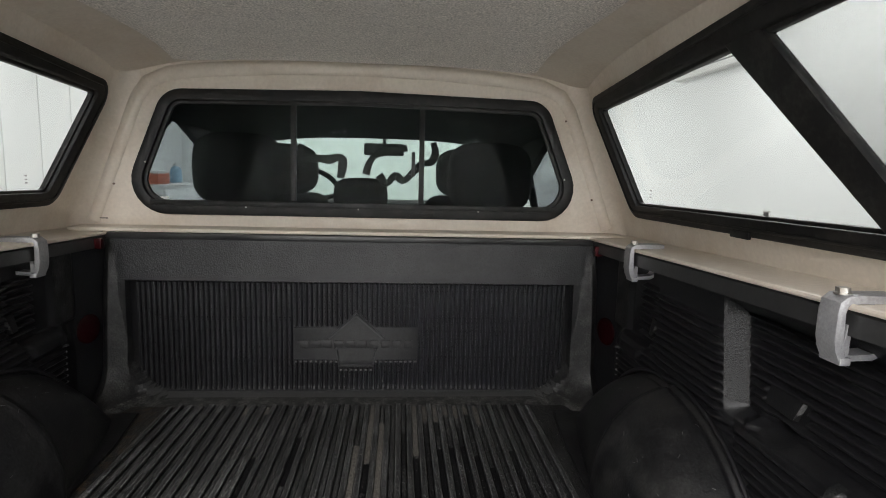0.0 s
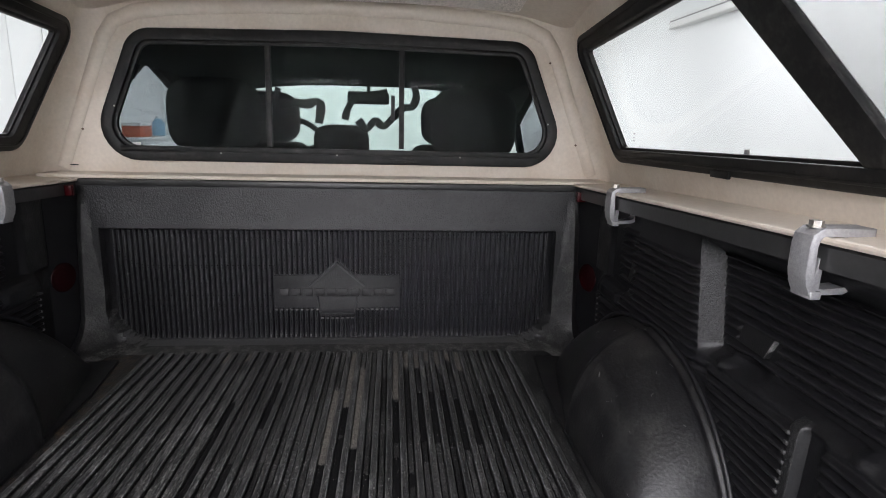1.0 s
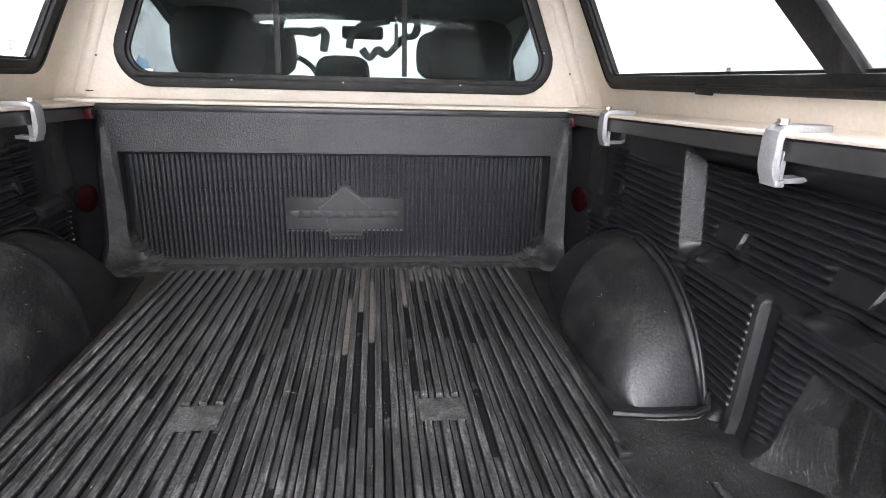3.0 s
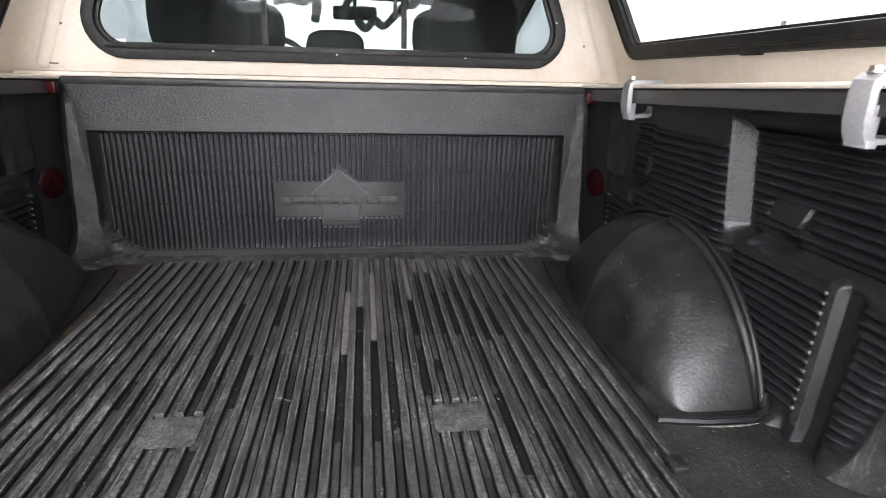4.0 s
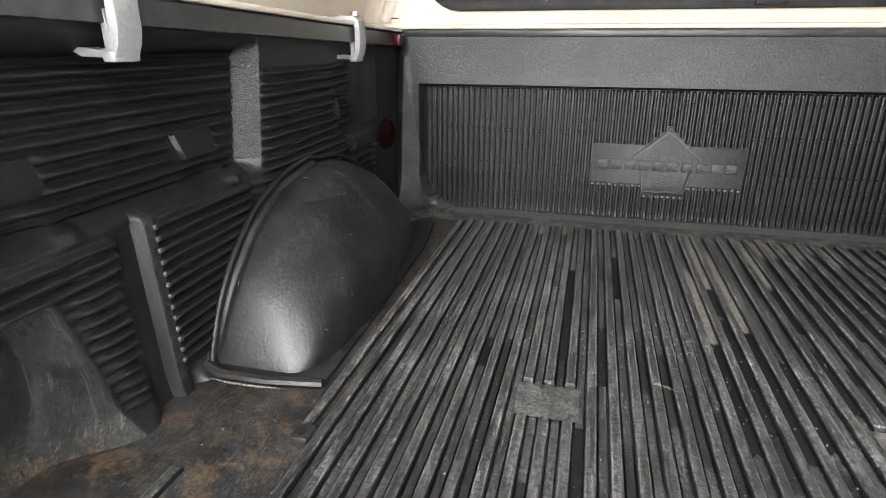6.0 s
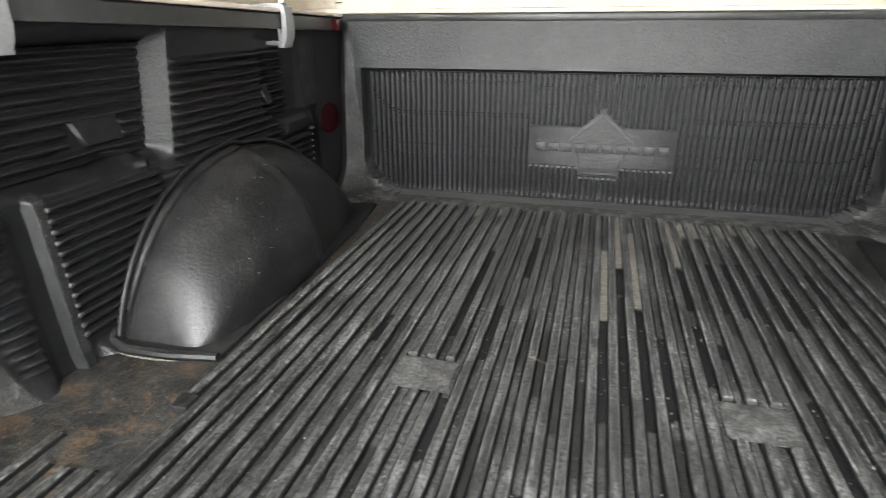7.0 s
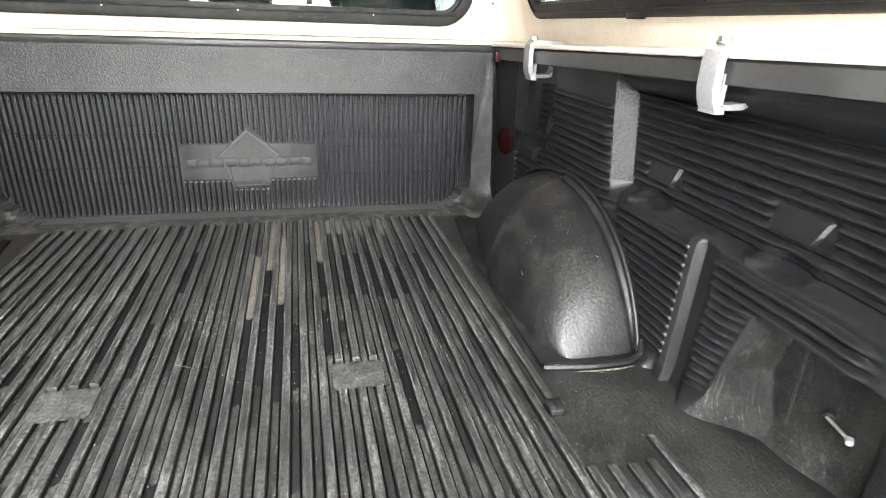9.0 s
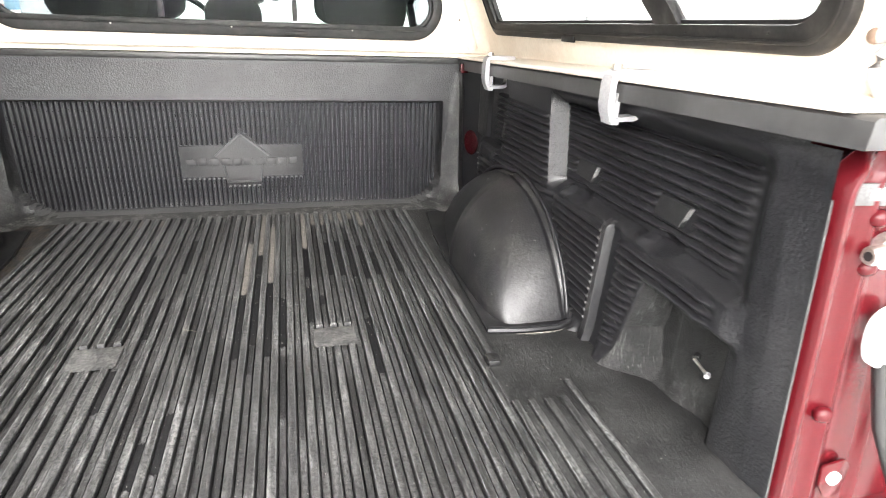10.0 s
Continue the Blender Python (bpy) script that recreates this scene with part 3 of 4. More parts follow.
def side_x(u, z):
    """Distance of the side panel from the middle of the bed."""
    x = 0.687
    e1 = 0.634 + 0.15 * (0.42 - z)
    fwd = 1 - max(0.0, min(1.0, (u - e1 + 0.010) / 0.020))
    x -= 0.035 * fwd
    x -= 0.034 * ss(0.392, 0.43, z) * (1 - fwd)
    high = ss(0.236, 0.246, z)
    x += 0.020 * (1 - ss(0.379, 0.387, u)) * max(high, 1 - ss(0.185, 0.205, u))
    x -= 0.009 * ss(0.115, 0.128, u) * (1 - ss(0.200, 0.222, u)) * high
    x -= 0.28 * max(0.0, 0.118 - u)
    x -= 0.018 * math.exp(-((u - 0.185) / 0.028) ** 2 - ((z - 0.214) / 0.020) ** 2)
    low = (1 - ss(0.226, 0.250, z)) * (1 - fwd)
    shelf = ss(0.2, 0.235, u) * (1 - ss(0.31, 0.335, u)) * (1 - ss(0.226, 0.24, z)) * ss(0.19, 0.21, z)
    x -= 0.012 * shelf
    h0 = rib_end_u(z)
    hollow = ss(0, 1, (u - h0) / (0.024 + 0.7 * max(0.0, 0.085 - z))) * (1 - ss(0.160, 0.186, z))
    x -= (0.026 + 0.014 * (1 - z / 0.25)) * low * (1 - hollow)
    x += 0.026 * hollow * (1 - ss(1.175, 1.20, u))
    chan = (1 - ss(0.220, 0.240, z))
    rear_rib = ss(0.882, 0.886, u) * (1 - ss(0.901, 0.906, u)) * chan
    x -= 0.0080 * rear_rib
    trough = ss(0.901, 0.906, u) * (1 - ss(0.924, 0.945, u)) * chan
    x += 0.007 * trough
    post = ss(1.188, 1.235, u) * math.sqrt(max(0.0, 1 - (max(0.0, z - 0.335) / 0.1) ** 2))
    x += (0.646 + 0.1 * (0.43 - z) - x) * post
    ribs = 0.0
    if post < 0.05 and trough < 0.1 and hollow < 0.05 and not (0.884 < u < 0.945 and z < 0.240):
        if 0.248 < z < 0.401 - 0.022 * fwd and (u > e1 + 0.010 or 0.387 < u < e1 - 0.010 or 0.275 < u < 0.377):
            ribs = tri(z / 0.0155 - 0.37)
        elif 0.03 < z < 0.222 and 0.205 < u and shelf < 0.1:
            ribs = tri(z / 0.0143 + 0.5) * (1 - ss(h0 - 0.03, h0, u) if z < 0.18 else 1.0)
        elif 0.222 <= z <= 0.248 and 0.335 < u < e1 - 0.010:
            ribs = tri(z / 0.0155 - 0.37)
    for a, b, c, d in TABS:
        if a < u < b + 0.012 and c < z < d:
            ribs = 0
    for a, c in ((0.71, 0.236), (0.985, 0.238)):
        r = 1 - (abs(u - a) / 0.022 + abs(z - c) / 0.018)
        if r > 0:
            x -= 0.014 * r
    for a, c in ((0.755, 0.245), (1.03, 0.247)):
        x += 0.010 * max(0.0, 1 - ((u - a) / 0.04) ** 2 - ((z - c) / 0.022) ** 2)
    ribs *= 1 - ss(1.155, 1.19, u)
    x -= 0.0100 * ribs * min(1.0, max(0.25, (abs(u - e1) - 0.010) / 0.016))
    if z < 0.04:
        x -= 0.02 * (1 - z / 0.04) ** 2 * (1 - ss(1.08, 1.16, u)) * (1 - 0.75 * ss(0.86, 0.875, u) * (1 - ss(0.93, 0.96, u)))
    return x


def side_at(s, u, z):
    """The side panel's distance; the one on the +x side stands a centimetre further out."""
    return side_x(u, z) + (0.009 * (1 - ss(1.10, 1.22, u)) if s > 0 else 0.0)


us = sorted(set(steps(0.0, 1.265, 310) + [0.263, 0.273, 0.379, 0.387, 0.624, 0.631, 0.637, 0.644, 0.882, 0.886, 0.901, 0.906, 0.972, 0.99]))
zs = [k * 0.001275 for k in range(184)] + [k * 0.001525 for k in range(154, 296)]


def lean_u(u, z):
    """Lets the columns of the side panel follow its leaning edges."""
    k1, k2 = 0.15 * (0.42 - z), 0.28 * min(z, 0.19)
    knots = ((-0.01, 0), (0.40, 0), (0.624, k1), (0.644, k1), (0.72, 0), (0.80, 0), (0.925, 0), (0.972, k2), (0.99, k2), (1.14, 0), (1.3, 0))
    for (a, p), (b, q) in zip(knots, knots[1:]):
        if u <= b:
            return u + p + (q - p) * (u - a) / (b - a)
    return u


def top_z(u, z, s):
    return z if z < 0.4 else 0.4 + (z - 0.4) / 0.05 * (rail_z(u, s) + 0.012 - 0.4)


for s in (-1, 1):
    panel = part("side_panel", sheet(us, zs, lambda u, z: (s * side_at(s, lean_u(u, z), z), -lean_u(u, z), top_z(u, z, s))), LINER, liner, "black side panel with moulded horizontal ribs")
    for m in (PEBBLE, DUSTY_LIT, LINER_ROUGH, LINER_FLOOR):
        panel.data.materials.append(m)
    for f in panel.data.polygons:
        if 0.885 < -f.center.y < 0.903 and 0.02 < f.center.z < 0.236:
            f.material_index = 1
        if f.center.z > 0.25 and abs(-f.center.y - 0.634 - 0.15 * (0.42 - f.center.z)) < 0.0105:
            f.material_index = 1
        # Paler material paints the light on the smooth column and its bulge.
        if 0.118 < -f.center.y < 0.205 and f.center.z > 0.19:
            f.material_index = 2
        if -f.center.y > 1.20:
            f.material_index = 3
        elif f.center.z < 0.185 and -f.center.y > rib_end_u(f.center.z) + 0.004:
            f.material_index = 4
    panel.data.set_sharp_from_angle(angle=radians(75))
    def edge_to(u, z):
        k = max(0.0, (u - 1.262) / (END + 0.004 - 1.262))
        x = side_at(s, 1.265, z)
        return (s * (x + (0.652 + 0.1 * max(0.0, 0.43 - z) - x) * k), -u, top_z(u, z, s))

    rp = sheet(steps(1.262, END + 0.004, 8), steps(0, 0.436, 60), edge_to)
    part("rear_edge", rp, LINER_ROUGH, liner)

    for a, b, c, d in TABS:
        base = side_at(s, b + 0.006, 0.5 * (c + d))
        tab = bmesh.new()
        vs = [tab.verts.new((s * (base - p), -q, r)) for p, q, r in (
            (0.0040, a - 0.008, c), (0.0095, b - 0.014, c), (0.0095, b + 0.004, d), (0.0040, a + 0.006, d),
            (-0.002, a - 0.008, c - 0.002), (-0.002, b - 0.014, c - 0.002), (-0.002, b + 0.004, d + 0.002), (-0.002, a + 0.006, d + 0.002))]
        for f in ((0, 1, 2, 3), (0, 4, 5, 1), (1, 5, 6, 2), (2, 6, 7, 3), (3, 7, 4, 0), (4, 7, 6, 5)):
            tab.faces.new([vs[k] for k in f])
        bmesh.ops.recalc_face_normals(tab, faces=tab.faces)
        bmesh.ops.bevel(tab, geom=tab.edges[:], offset=0.0008, segments=2, affect="EDGES")
        tab = part("tab", tab, LINER_GLOSS, liner)
        # Pale plate paints the light that the tab's rear end catches.
        tip = bmesh.new()
        vs = [tip.verts.new((s * (base - p), -q, r)) for p, q, r in (
            (0.0088, b - 0.0128, c + 0.003), (0.0088, b + 0.0035, d - 0.002), (0.0, b + 0.0035, d - 0.002), (0.0, b - 0.0128, c + 0.003),
            (0.0088, b - 0.0138, c + 0.003), (0.0088, b + 0.0025, d - 0.002), (0.0, b + 0.0025, d - 0.002), (0.0, b - 0.0138, c + 0.003))]
        for f in ((0, 1, 2, 3), (4, 7, 6, 5), (0, 4, 5, 1), (1, 5, 6, 2), (2, 6, 7, 3), (3, 7, 4, 0)):
            tip.faces.new([vs[k] for k in f])
        bmesh.ops.recalc_face_normals(tip, faces=tip.faces)
        part("worn_end", tip, LIT_PALE, tab, "pale end with the light painted in")
    for x, u, z in ((0.672 + 0.0045 * (1 + s), 0.712, 0.238), (0.672 + 0.0045 * (1 + s), 0.986, 0.240)):
        gus = bmesh.new()
        p = [gus.verts.new((s * (x + e), -(u + f), z + g)) for e, f, g in ((0.03, -0.02, -0.004), (0.03, 0.006, -0.002), (0.03, 0.002, 0.016), (0.010, 0.004, 0.0))]
        for f in ((0, 1, 3), (1, 2, 3), (2, 0, 3), (0, 2, 1)):
            gus.faces.new([p[k] for k in f])
        bmesh.ops.recalc_face_normals(gus, faces=gus.faces)
        part("gusset", gus, LINER_GLOSS, liner)

    # Rib-end beads; their lighter grey paints the light they catch.
    for k in range(3, 16):
        z = 0.0143 * k
        x = side_at(s, 0.8935, z)
        part("tooth", box(*sorted((s * (x - 0.0028), s * (x + 0.005))), -0.8890, -0.8820, z - 0.0034, z + 0.0030, 0.0014, 1), SCUFF_LIT, liner)
    # Forward rib-end beads, pale so that the colour holds their glints.
    for k in range(5, 14):
        z = 0.0143 * k
        x = side_at(s, 0.212, z)
        part("tooth", box(*sorted((s * (x - 0.0015), s * (x + 0.005))), -0.2110, -0.2065, z - 0.0024, z + 0.0020, 0.0010, 1), LIT_PALE, liner)

    # wheel arch
    def dome(a, f):
        """Swept half-round arch: a runs along the wheel's arc, f from the side panel over the shoulder down to the floor."""
        R, c = 0.365, -0.146
        lo = math.asin((-c / R) ** (1 / 0.9))
        t = lo + (math.pi - 2 * lo) * a / math.pi
        R -= 0.0045 * math.exp(-((0.184 * math.sin(f) - 0.041) / 0.005) ** 2) * math.sin(t)
        ct, st = math.cos(t), math.sin(t)
        u, z = 0.503 - 0.965 * R * math.copysign(abs(ct) ** 0.9, ct), max(0.0, R * st ** 0.9 + c)
        e = (u - 0.503) / 0.34
        w = 0.184 * (1 - 0.08 * abs(e) ** 5 - 0.20 * max(0.0, e) ** 12) - 0.065 * max(0.0, -e)
        cf, sf = max(0.0, math.cos(f)), max(0.0, math.sin(f))
        front = 1 - ss(0.488, 0.512, u)
        grow = 1 - 0.035 * front + 0.016 * math.exp(-((u - 0.516) / 0.007) ** 2)
        return (s * (0.672 + 0.002 * (1 + s) - w * grow * sf), -u, 0.004 + z * grow * cf ** 0.86)

    arch = part("wheel_arch", sheet(steps(0, math.pi, 130), sorted([math.pi / 2 * k / 44 for k in range(45)] + [0.0178 + math.pi / 2 * k / 44 for k in range(13)]), dome), LINER_ARCH, liner, "smooth domed black wheel arch, scuffed")
    rim = [(s * (0.641 + 0.002 * (1 + s) + 0.002 * math.sin(a)), dome(a, 0)[1] * 1.0 + 0.006 * math.cos(a), dome(a, 0)[2] + 0.004) for a in steps(0.02, math.pi - 0.02, 48)]
    part("arch_rim", tube(rim, 0.0045, 10), LINER, arch)
    part("arch_foot", prism([(0.52, .14), (0.497, .32), (0.486, .6), (0.477, .846), (0.55, .858), (0.615, .862), (0.645, .85), (0.66, .82), (0.66, .14)][::s], 0.007,
                            lambda a, b, c: (s * a, -b, c), 0.003), LINER_ARCH, arch)
    part("foot_bead", tube([(s * 0.479, -0.842, 0.006), (s * 0.55, -0.855, 0.007), (s * 0.615, -0.857, 0.008), (s * 0.643, -0.848, 0.014), (s * 0.652, -0.832, 0.03)], 0.0068, 8), LINER_ARCH, arch)
    part("dirt_line", tube([(s * 0.53, -0.859, 0.002), (s * 0.56, -0.8635, 0.0025), (s * 0.60, -0.865, 0.003), (s * 0.625, -0.862, 0.003)], [0.0006, 0.0018, 0.0016, 0.0006], 6), DUST, arch, "line of tan dirt along the foot")
    # scratches on the arch
    marks = random.Random(11 + s)
    for k in range(34):
        a, f = marks.uniform(0.5, 2.7), marks.uniform(0.2, 1.3)
        da, df = marks.uniform(-0.035, 0.035), marks.uniform(-0.03, 0.03)
        pts = [Vector(dome(a + da * t, f + df * t)) + Vector((-s * 0.0004, -0.0002, 0.0004)) for t in (0, 0.25, 0.5, 0.75, 1)]
        part("scratch", tube([tuple(p) for p in pts], 0.00045, 4), SCUFF, arch)
    # rail lip
    lip = prism([(0.634, 0.0), (0.635, 0.026), (0.640, 0.030), (0.72, 0.030), (0.72, 0.0)][::-s], END + 0.02,
                lambda a, b, c: (s * a, -0.02 - c, b + rail_z(c, s)), 0.002)
    part("rail_lip", lip, RAIL, liner, "smooth black rail cover")

# ---- red body of the truck ----
body = thing("pickup_truck", "dark red painted pickup truck bed body", "truck")
for s in (-1, 1):
    def pillar_to(k, z):
        """Pressed sheet: a rolled edge beside the liner, then a flat with a soft vertical fold."""
        edge = 0.6545 + 0.1 * (0.43 - z) + 0.05 * max(0.0, (z - 0.405) / 0.05) ** 2
        d = 0.24 * k ** 1.6
        fold = 0.066 - 0.012 * z / 0.4
        third = 0.135 - 0.02 * z / 0.4
        y = 0.026 * ss(0, 0.010, d) * (1 - 0.55 * ss(0.016, 0.030, d)) + 0.008 * math.exp(-((d - fold) / 0.010) ** 2) + 0.006 * ss(third - 0.006, third + 0.006, d)
        y *= 1 - 0.9 * ss(0.425, 0.452, z)
        return (s * (edge + d), -1.288 - y, z)

    YR = -1.302
    pil = part("bed_pillar", thick(sheet(steps(0, 1, 60), steps(-0.03, 0.452, 60), pillar_to), 0.004), RED, body, "glossy dark red tailgate pillar")
    sl = part("slot_plate", prism(rounded([(0.672, 0.394), (0.80, 0.388), (0.80, 0.414), (0.674, 0.416)], 0.006, 5)[::s], 0.003, lambda a, b, c: (s * a, YR - 0.0015 - c, b), 0.001), SCUFF_LIT, pil, "grey worn slot in the pillar")
    part("slot_hole", prism(rounded([(0.700, 0.398), (0.80, 0.393), (0.80, 0.409), (0.702, 0.411)], 0.005, 5)[::s], 0.0012, lambda a, b, c: (s * a, YR - 0.0042 - c, b)), GREY_INK, sl)
    part("striker_base", tube([(s * 0.745, YR, 0.341), (s * 0.745, YR - 0.012, 0.341)], 0.020, 20), STEEL, pil)
    st = part("striker", tube([(s * 0.709, YR - 0.016, 0.341), (s * 0.712, YR - 0.016, 0.341), (s * 0.80, YR - 0.016, 0.346)], [0.0085, 0.0105, 0.0105], 18), STEEL, pil, "round steel striker pin")
    part("socket", tube([(s * 0.7085, YR - 0.016, 0.341), (s * 0.7095, YR - 0.016, 0.341)], 0.0052, 12), VINYL, st)
    for px, pz, pr in ((0.739, 0.128, 0.013), (0.722, 0.378, 0.012), (0.728, 0.322, 0.012)):
        bd = bmesh.new()
        bmesh.ops.create_uvsphere(bd, u_segments=18, v_segments=12, radius=1)
        for v in bd.verts:
            v.co = (s * px + v.co.x * pr, YR - 0.004 + v.co.y * 0.010, pz + v.co.z * pr * 0.85)
        part("boss", bd, RED, pil)
    plate = part("screw_plate", prism(rounded([(0.765, 0.045), (0.77, 0.012), (0.785, -0.01), (0.81, -0.01), (0.81, 0.04), (0.80, 0.05)], 0.006, 4)[::s], 0.004, lambda a, b, c: (s * a, YR - 0.004 - c, b), 0.001), RED, pil)
    part("screw_head", tube([(s * 0.787, YR - 0.006, 0.024), (s * 0.787, YR - 0.012, 0.024)], 0.0095, 14), PAPER, plate, "pale screw head")
    loop = [(0.774 + 0.026 * math.cos(t), 0.250 + (0.026 if math.sin(t) > 0 else 0.050) * math.sin(t)) for t in steps(0, 2 * math.pi, 36)[:-1]]
    hole = [(0.776 + 0.009 * math.cos(t), 0.240 + (0.010 if math.sin(t) > 0 else 0.024) * math.sin(t)) for t in steps(0, 2 * math.pi, 36)[:-1]]
    part("cable_end", ring(loop, hole, 0.012, lambda a, b, c: (s * a, YR - 0.010 - c, b), 0.002), PAPER, pil, "white coated tailgate cable loop")
    part("cable", tube([(s * 0.782, YR - 0.016, 0.205), (s * 0.80, YR - 0.03, 0.12), (s * 0.83, YR - 0.06, 0.03)], 0.009, 12), VINYL, pil, "black tailgate cable")
    part("edge_trim", tube([(s * (0.6515 + 0.1 * (0.43 - z)), -1.3055, z) for z in steps(-0.01, 0.40, 8)], 0.0016, 6), RAIL, pil, "thin grey edge")
    part("outer_panel", box(*sorted((s * 0.90, s * 0.93)), -1.33, 0.1, -0.35, 0.44, 0.008), RED, body, "glossy dark red bedside panel")
    part("rail", prism([(0.725, 0.395), (0.725, 0.408), (0.92, 0.408), (0.92, 0.395)][::-s], 1.36, lambda a, b, c: (s * a, 0.06 - c, b + 0.03 * c), 0.002), RED, body)
    part("corner_post", box(*sorted((s * 0.622 + 0.004, s * 0.645 + 0.004)), -0.078, -0.060, 0.404, 0.430, 0.003), RED, body)
    lens = bmesh.new()
    bmesh.ops.create_uvsphere(lens, u_segments=24, v_segments=12, radius=1)
    for v in lens.verts:
        v.co = (s * (side_at(s, 0.078, 0.202) + 0.28 * 0.036 * v.co.y - 0.0015 + v.co.x * 0.005), -0.078 - v.co.y * 0.036, 0.202 + v.co.z * 0.037)
    part("hole_plug", lens, RED_DARK, body, "dark red oval body metal seen through a hole")

# ---- canopy ----
canopy = thing("truck_canopy", "cream fibreglass truck canopy with grey carpeted ceiling", "canopy")
LEAN_SIDE = 0.33


def wall_x(z):
    return 0.742 - LEAN_SIDE * (z - 0.47)


FRONT = 0.058


def front_to(a, b, c):
    return (a, FRONT + c + 0.05 * (b - 0.45), b)


f_out = rounded([(-0.755, 0.447), (0.755, 0.447), (0.60, 0.875), (0, 0.925), (-0.60, 0.875)], [0.02, 0.02, 0.10, 0.3, 0.10])
f_win = rounded([(-0.641, 0.483), (0.641, 0.483), (0.513, 0.813), (0, 0.823), (-0.513, 0.813)], [0.092, 0.092, 0.07, 0.9, 0.07])
part("front_wall", ring(f_out, inset(f_win, 0.012), 0.012, front_to), CREAM, canopy)
part("front_flange", box(-0.73, 0.73, -0.02, 0.062, 0.4415, 0.452, 0.003), CREAM, canopy)
bead = [(0.705, 0.462), (0.66, 0.585), (0.608, 0.725), (0.585, 0.785), (0.555, 0.828), (0.50, 0.853), (0.40, 0.866), (0.2, 0.878), (0, 0.882)]
bead = [(a, b) for a, b in bead] + [(-a, b) for a, b in bead[-2::-1]]
part("bead", tube([front_to(a, b, 0.017) for a, b in bead], 0.026, 14), CREAM, canopy)
for x, z in ((-0.575, 0.775), (0.572, 0.762), (-0.648, 0.560), (0.655, 0.545)):
    part("rivet", tube([front_to(x, z, 0.001), front_to(x, z, -0.0025)], [0.0034, 0.0026], 10), RUST_STEEL, canopy)
fw = part("front_window", ring(f_win, inset(f_win, 0.029), 0.022, lambda a, b, c: front_to(a, b, c - 0.014), 0.004), RUBBER, canopy, "black rubber-framed sliding front window")
part("inner_frame", ring(inset(f_win, 0.0275), inset(f_win, 0.038), 0.012, lambda a, b, c: front_to(a, b, c - 0.004), 0.002), BLACK_METAL, fw)
for x in (-0.177, 0.171):
    part("mullion", prism([(x - .007, .525), (x + .007, .525), (x + .007, .795), (x - .007, .795)], 0.016, lambda a, b, c: front_to(a, b, c - 0.004), 0.002), BLACK_METAL, fw)
part("bottom_track", prism([(-.55, .508), (.55, .508), (.55, .522), (-.55, .522)], 0.012, lambda a, b, c: front_to(a, b, c - 0.02), 0.002), BLACK_METAL, fw)
part("latch", prism([(.143, .60), (.153, .60), (.153, .665), (.143, .665)], 0.012, lambda a, b, c: front_to(a, b, c - 0.014), 0.002), VINYL, fw)
glass_out = inset(f_win, 0.034)
pane = part("pane", prism(glass_out, 0.004, lambda a, b, c: front_to(a, b, c + 0.006)), GLASS_TINT, fw)
pane.visible_shadow = False

S_WIN = [(0.085, 0.510), (1.245, 0.528), (1.20, 0.90), (-0.03, 0.815)]
S_WALL = [(-0.085, 0.443), (1.33, 0.49), (1.33, 0.935), (-0.10, 0.88)]
for s in (-1, 1):
    def side_to(a, b, c):
        return (s * (wall_x(b) + c), -a, b)

    def cove(k, z):
        c, r = front_to(0, z, 0)[1], 0.055
        t = k * math.pi / 2
        return (s * (wall_x(z) - r + r * math.sin(t) + 0.001), c - r + r * math.cos(t) + 0.001, z)

    part("corner_cove", sheet(steps(0, 1, 10), steps(0.445, 0.90, 14), cove), CREAM, canopy)
    w_out = rounded(S_WALL, 0.004)
    w_win = rounded(S_WIN, [0.05, 0.07, 0.06, 0.045])
    s_open = rounded([(0.125, 0.543), (1.205, 0.561), (1.16, 0.85), (0.03, 0.789)], [0.018, 0.045, 0.04, 0.012])
    part("side_wall", ring(w_out, inset(w_win, 0.012), 0.012, side_to), CREAM, canopy)
    part("flange", prism([(0.632, 0.0), (0.632, 0.005), (0.70, 0.008), (0.76, 0.012), (0.76, 0.0)][::-s], 1.36,
                         lambda a, b, c: (s * a, 0.04 - c, b + rail_z(c - 0.04, s) + 0.0303), 0.0015), CREAM, canopy)
    part("flange_lip", tube([(s * 0.6335, 0.02 - c, rail_z(c - 0.02, s) + 0.0335) for c in steps(0, 1.33, 20)], 0.0042, 8), CREAM, canopy)
    sw = part("side_window", ring(w_win, s_open, 0.026, lambda a, b, c: side_to(a, b, c - 0.014), 0.004), RUBBER, canopy, "black rubber-framed side window")
    part("glazing_bead", ring(inset(w_win, 0.011), inset(w_win, 0.016), 0.004, lambda a, b, c: side_to(a, b, c - 0.0172), 0.001), RUBBER, sw)
    part("inner_frame", ring(inset(s_open, -0.004), inset(s_open, 0.006), 0.014, lambda a, b, c: side_to(a, b, c - 0.004), 0.002), BLACK_METAL, sw)
    part("mullion", prism([(.900, .533), (.962, .533), (.708, .852), (.608, .852)], 0.022,
                          lambda a, b, c: side_to(a, b, c - 0.012), 0.004), BLACK_METAL, sw)
    scr = part("screen", prism([(.936, .556), (1.195, .566), (1.15, .846), (.648, .826)], 0.001, lambda a, b, c: side_to(a, b, c + 0.003)), SCREEN, sw, "fine grey insect screen")
    scr.visible_shadow = False
    pane = part("pane", prism(inset(s_open, -0.002), 0.004, lambda a, b, c: side_to(a, b, c + 0.008)), GLASS, sw)
    pane.visible_shadow = False


def roof_z(x, u):
    a = abs(x) / 0.60
    return 0.965 - 0.05 * a ** 4 - 0.05 * math.exp(-max(0, u + 0.05) / 0.22)


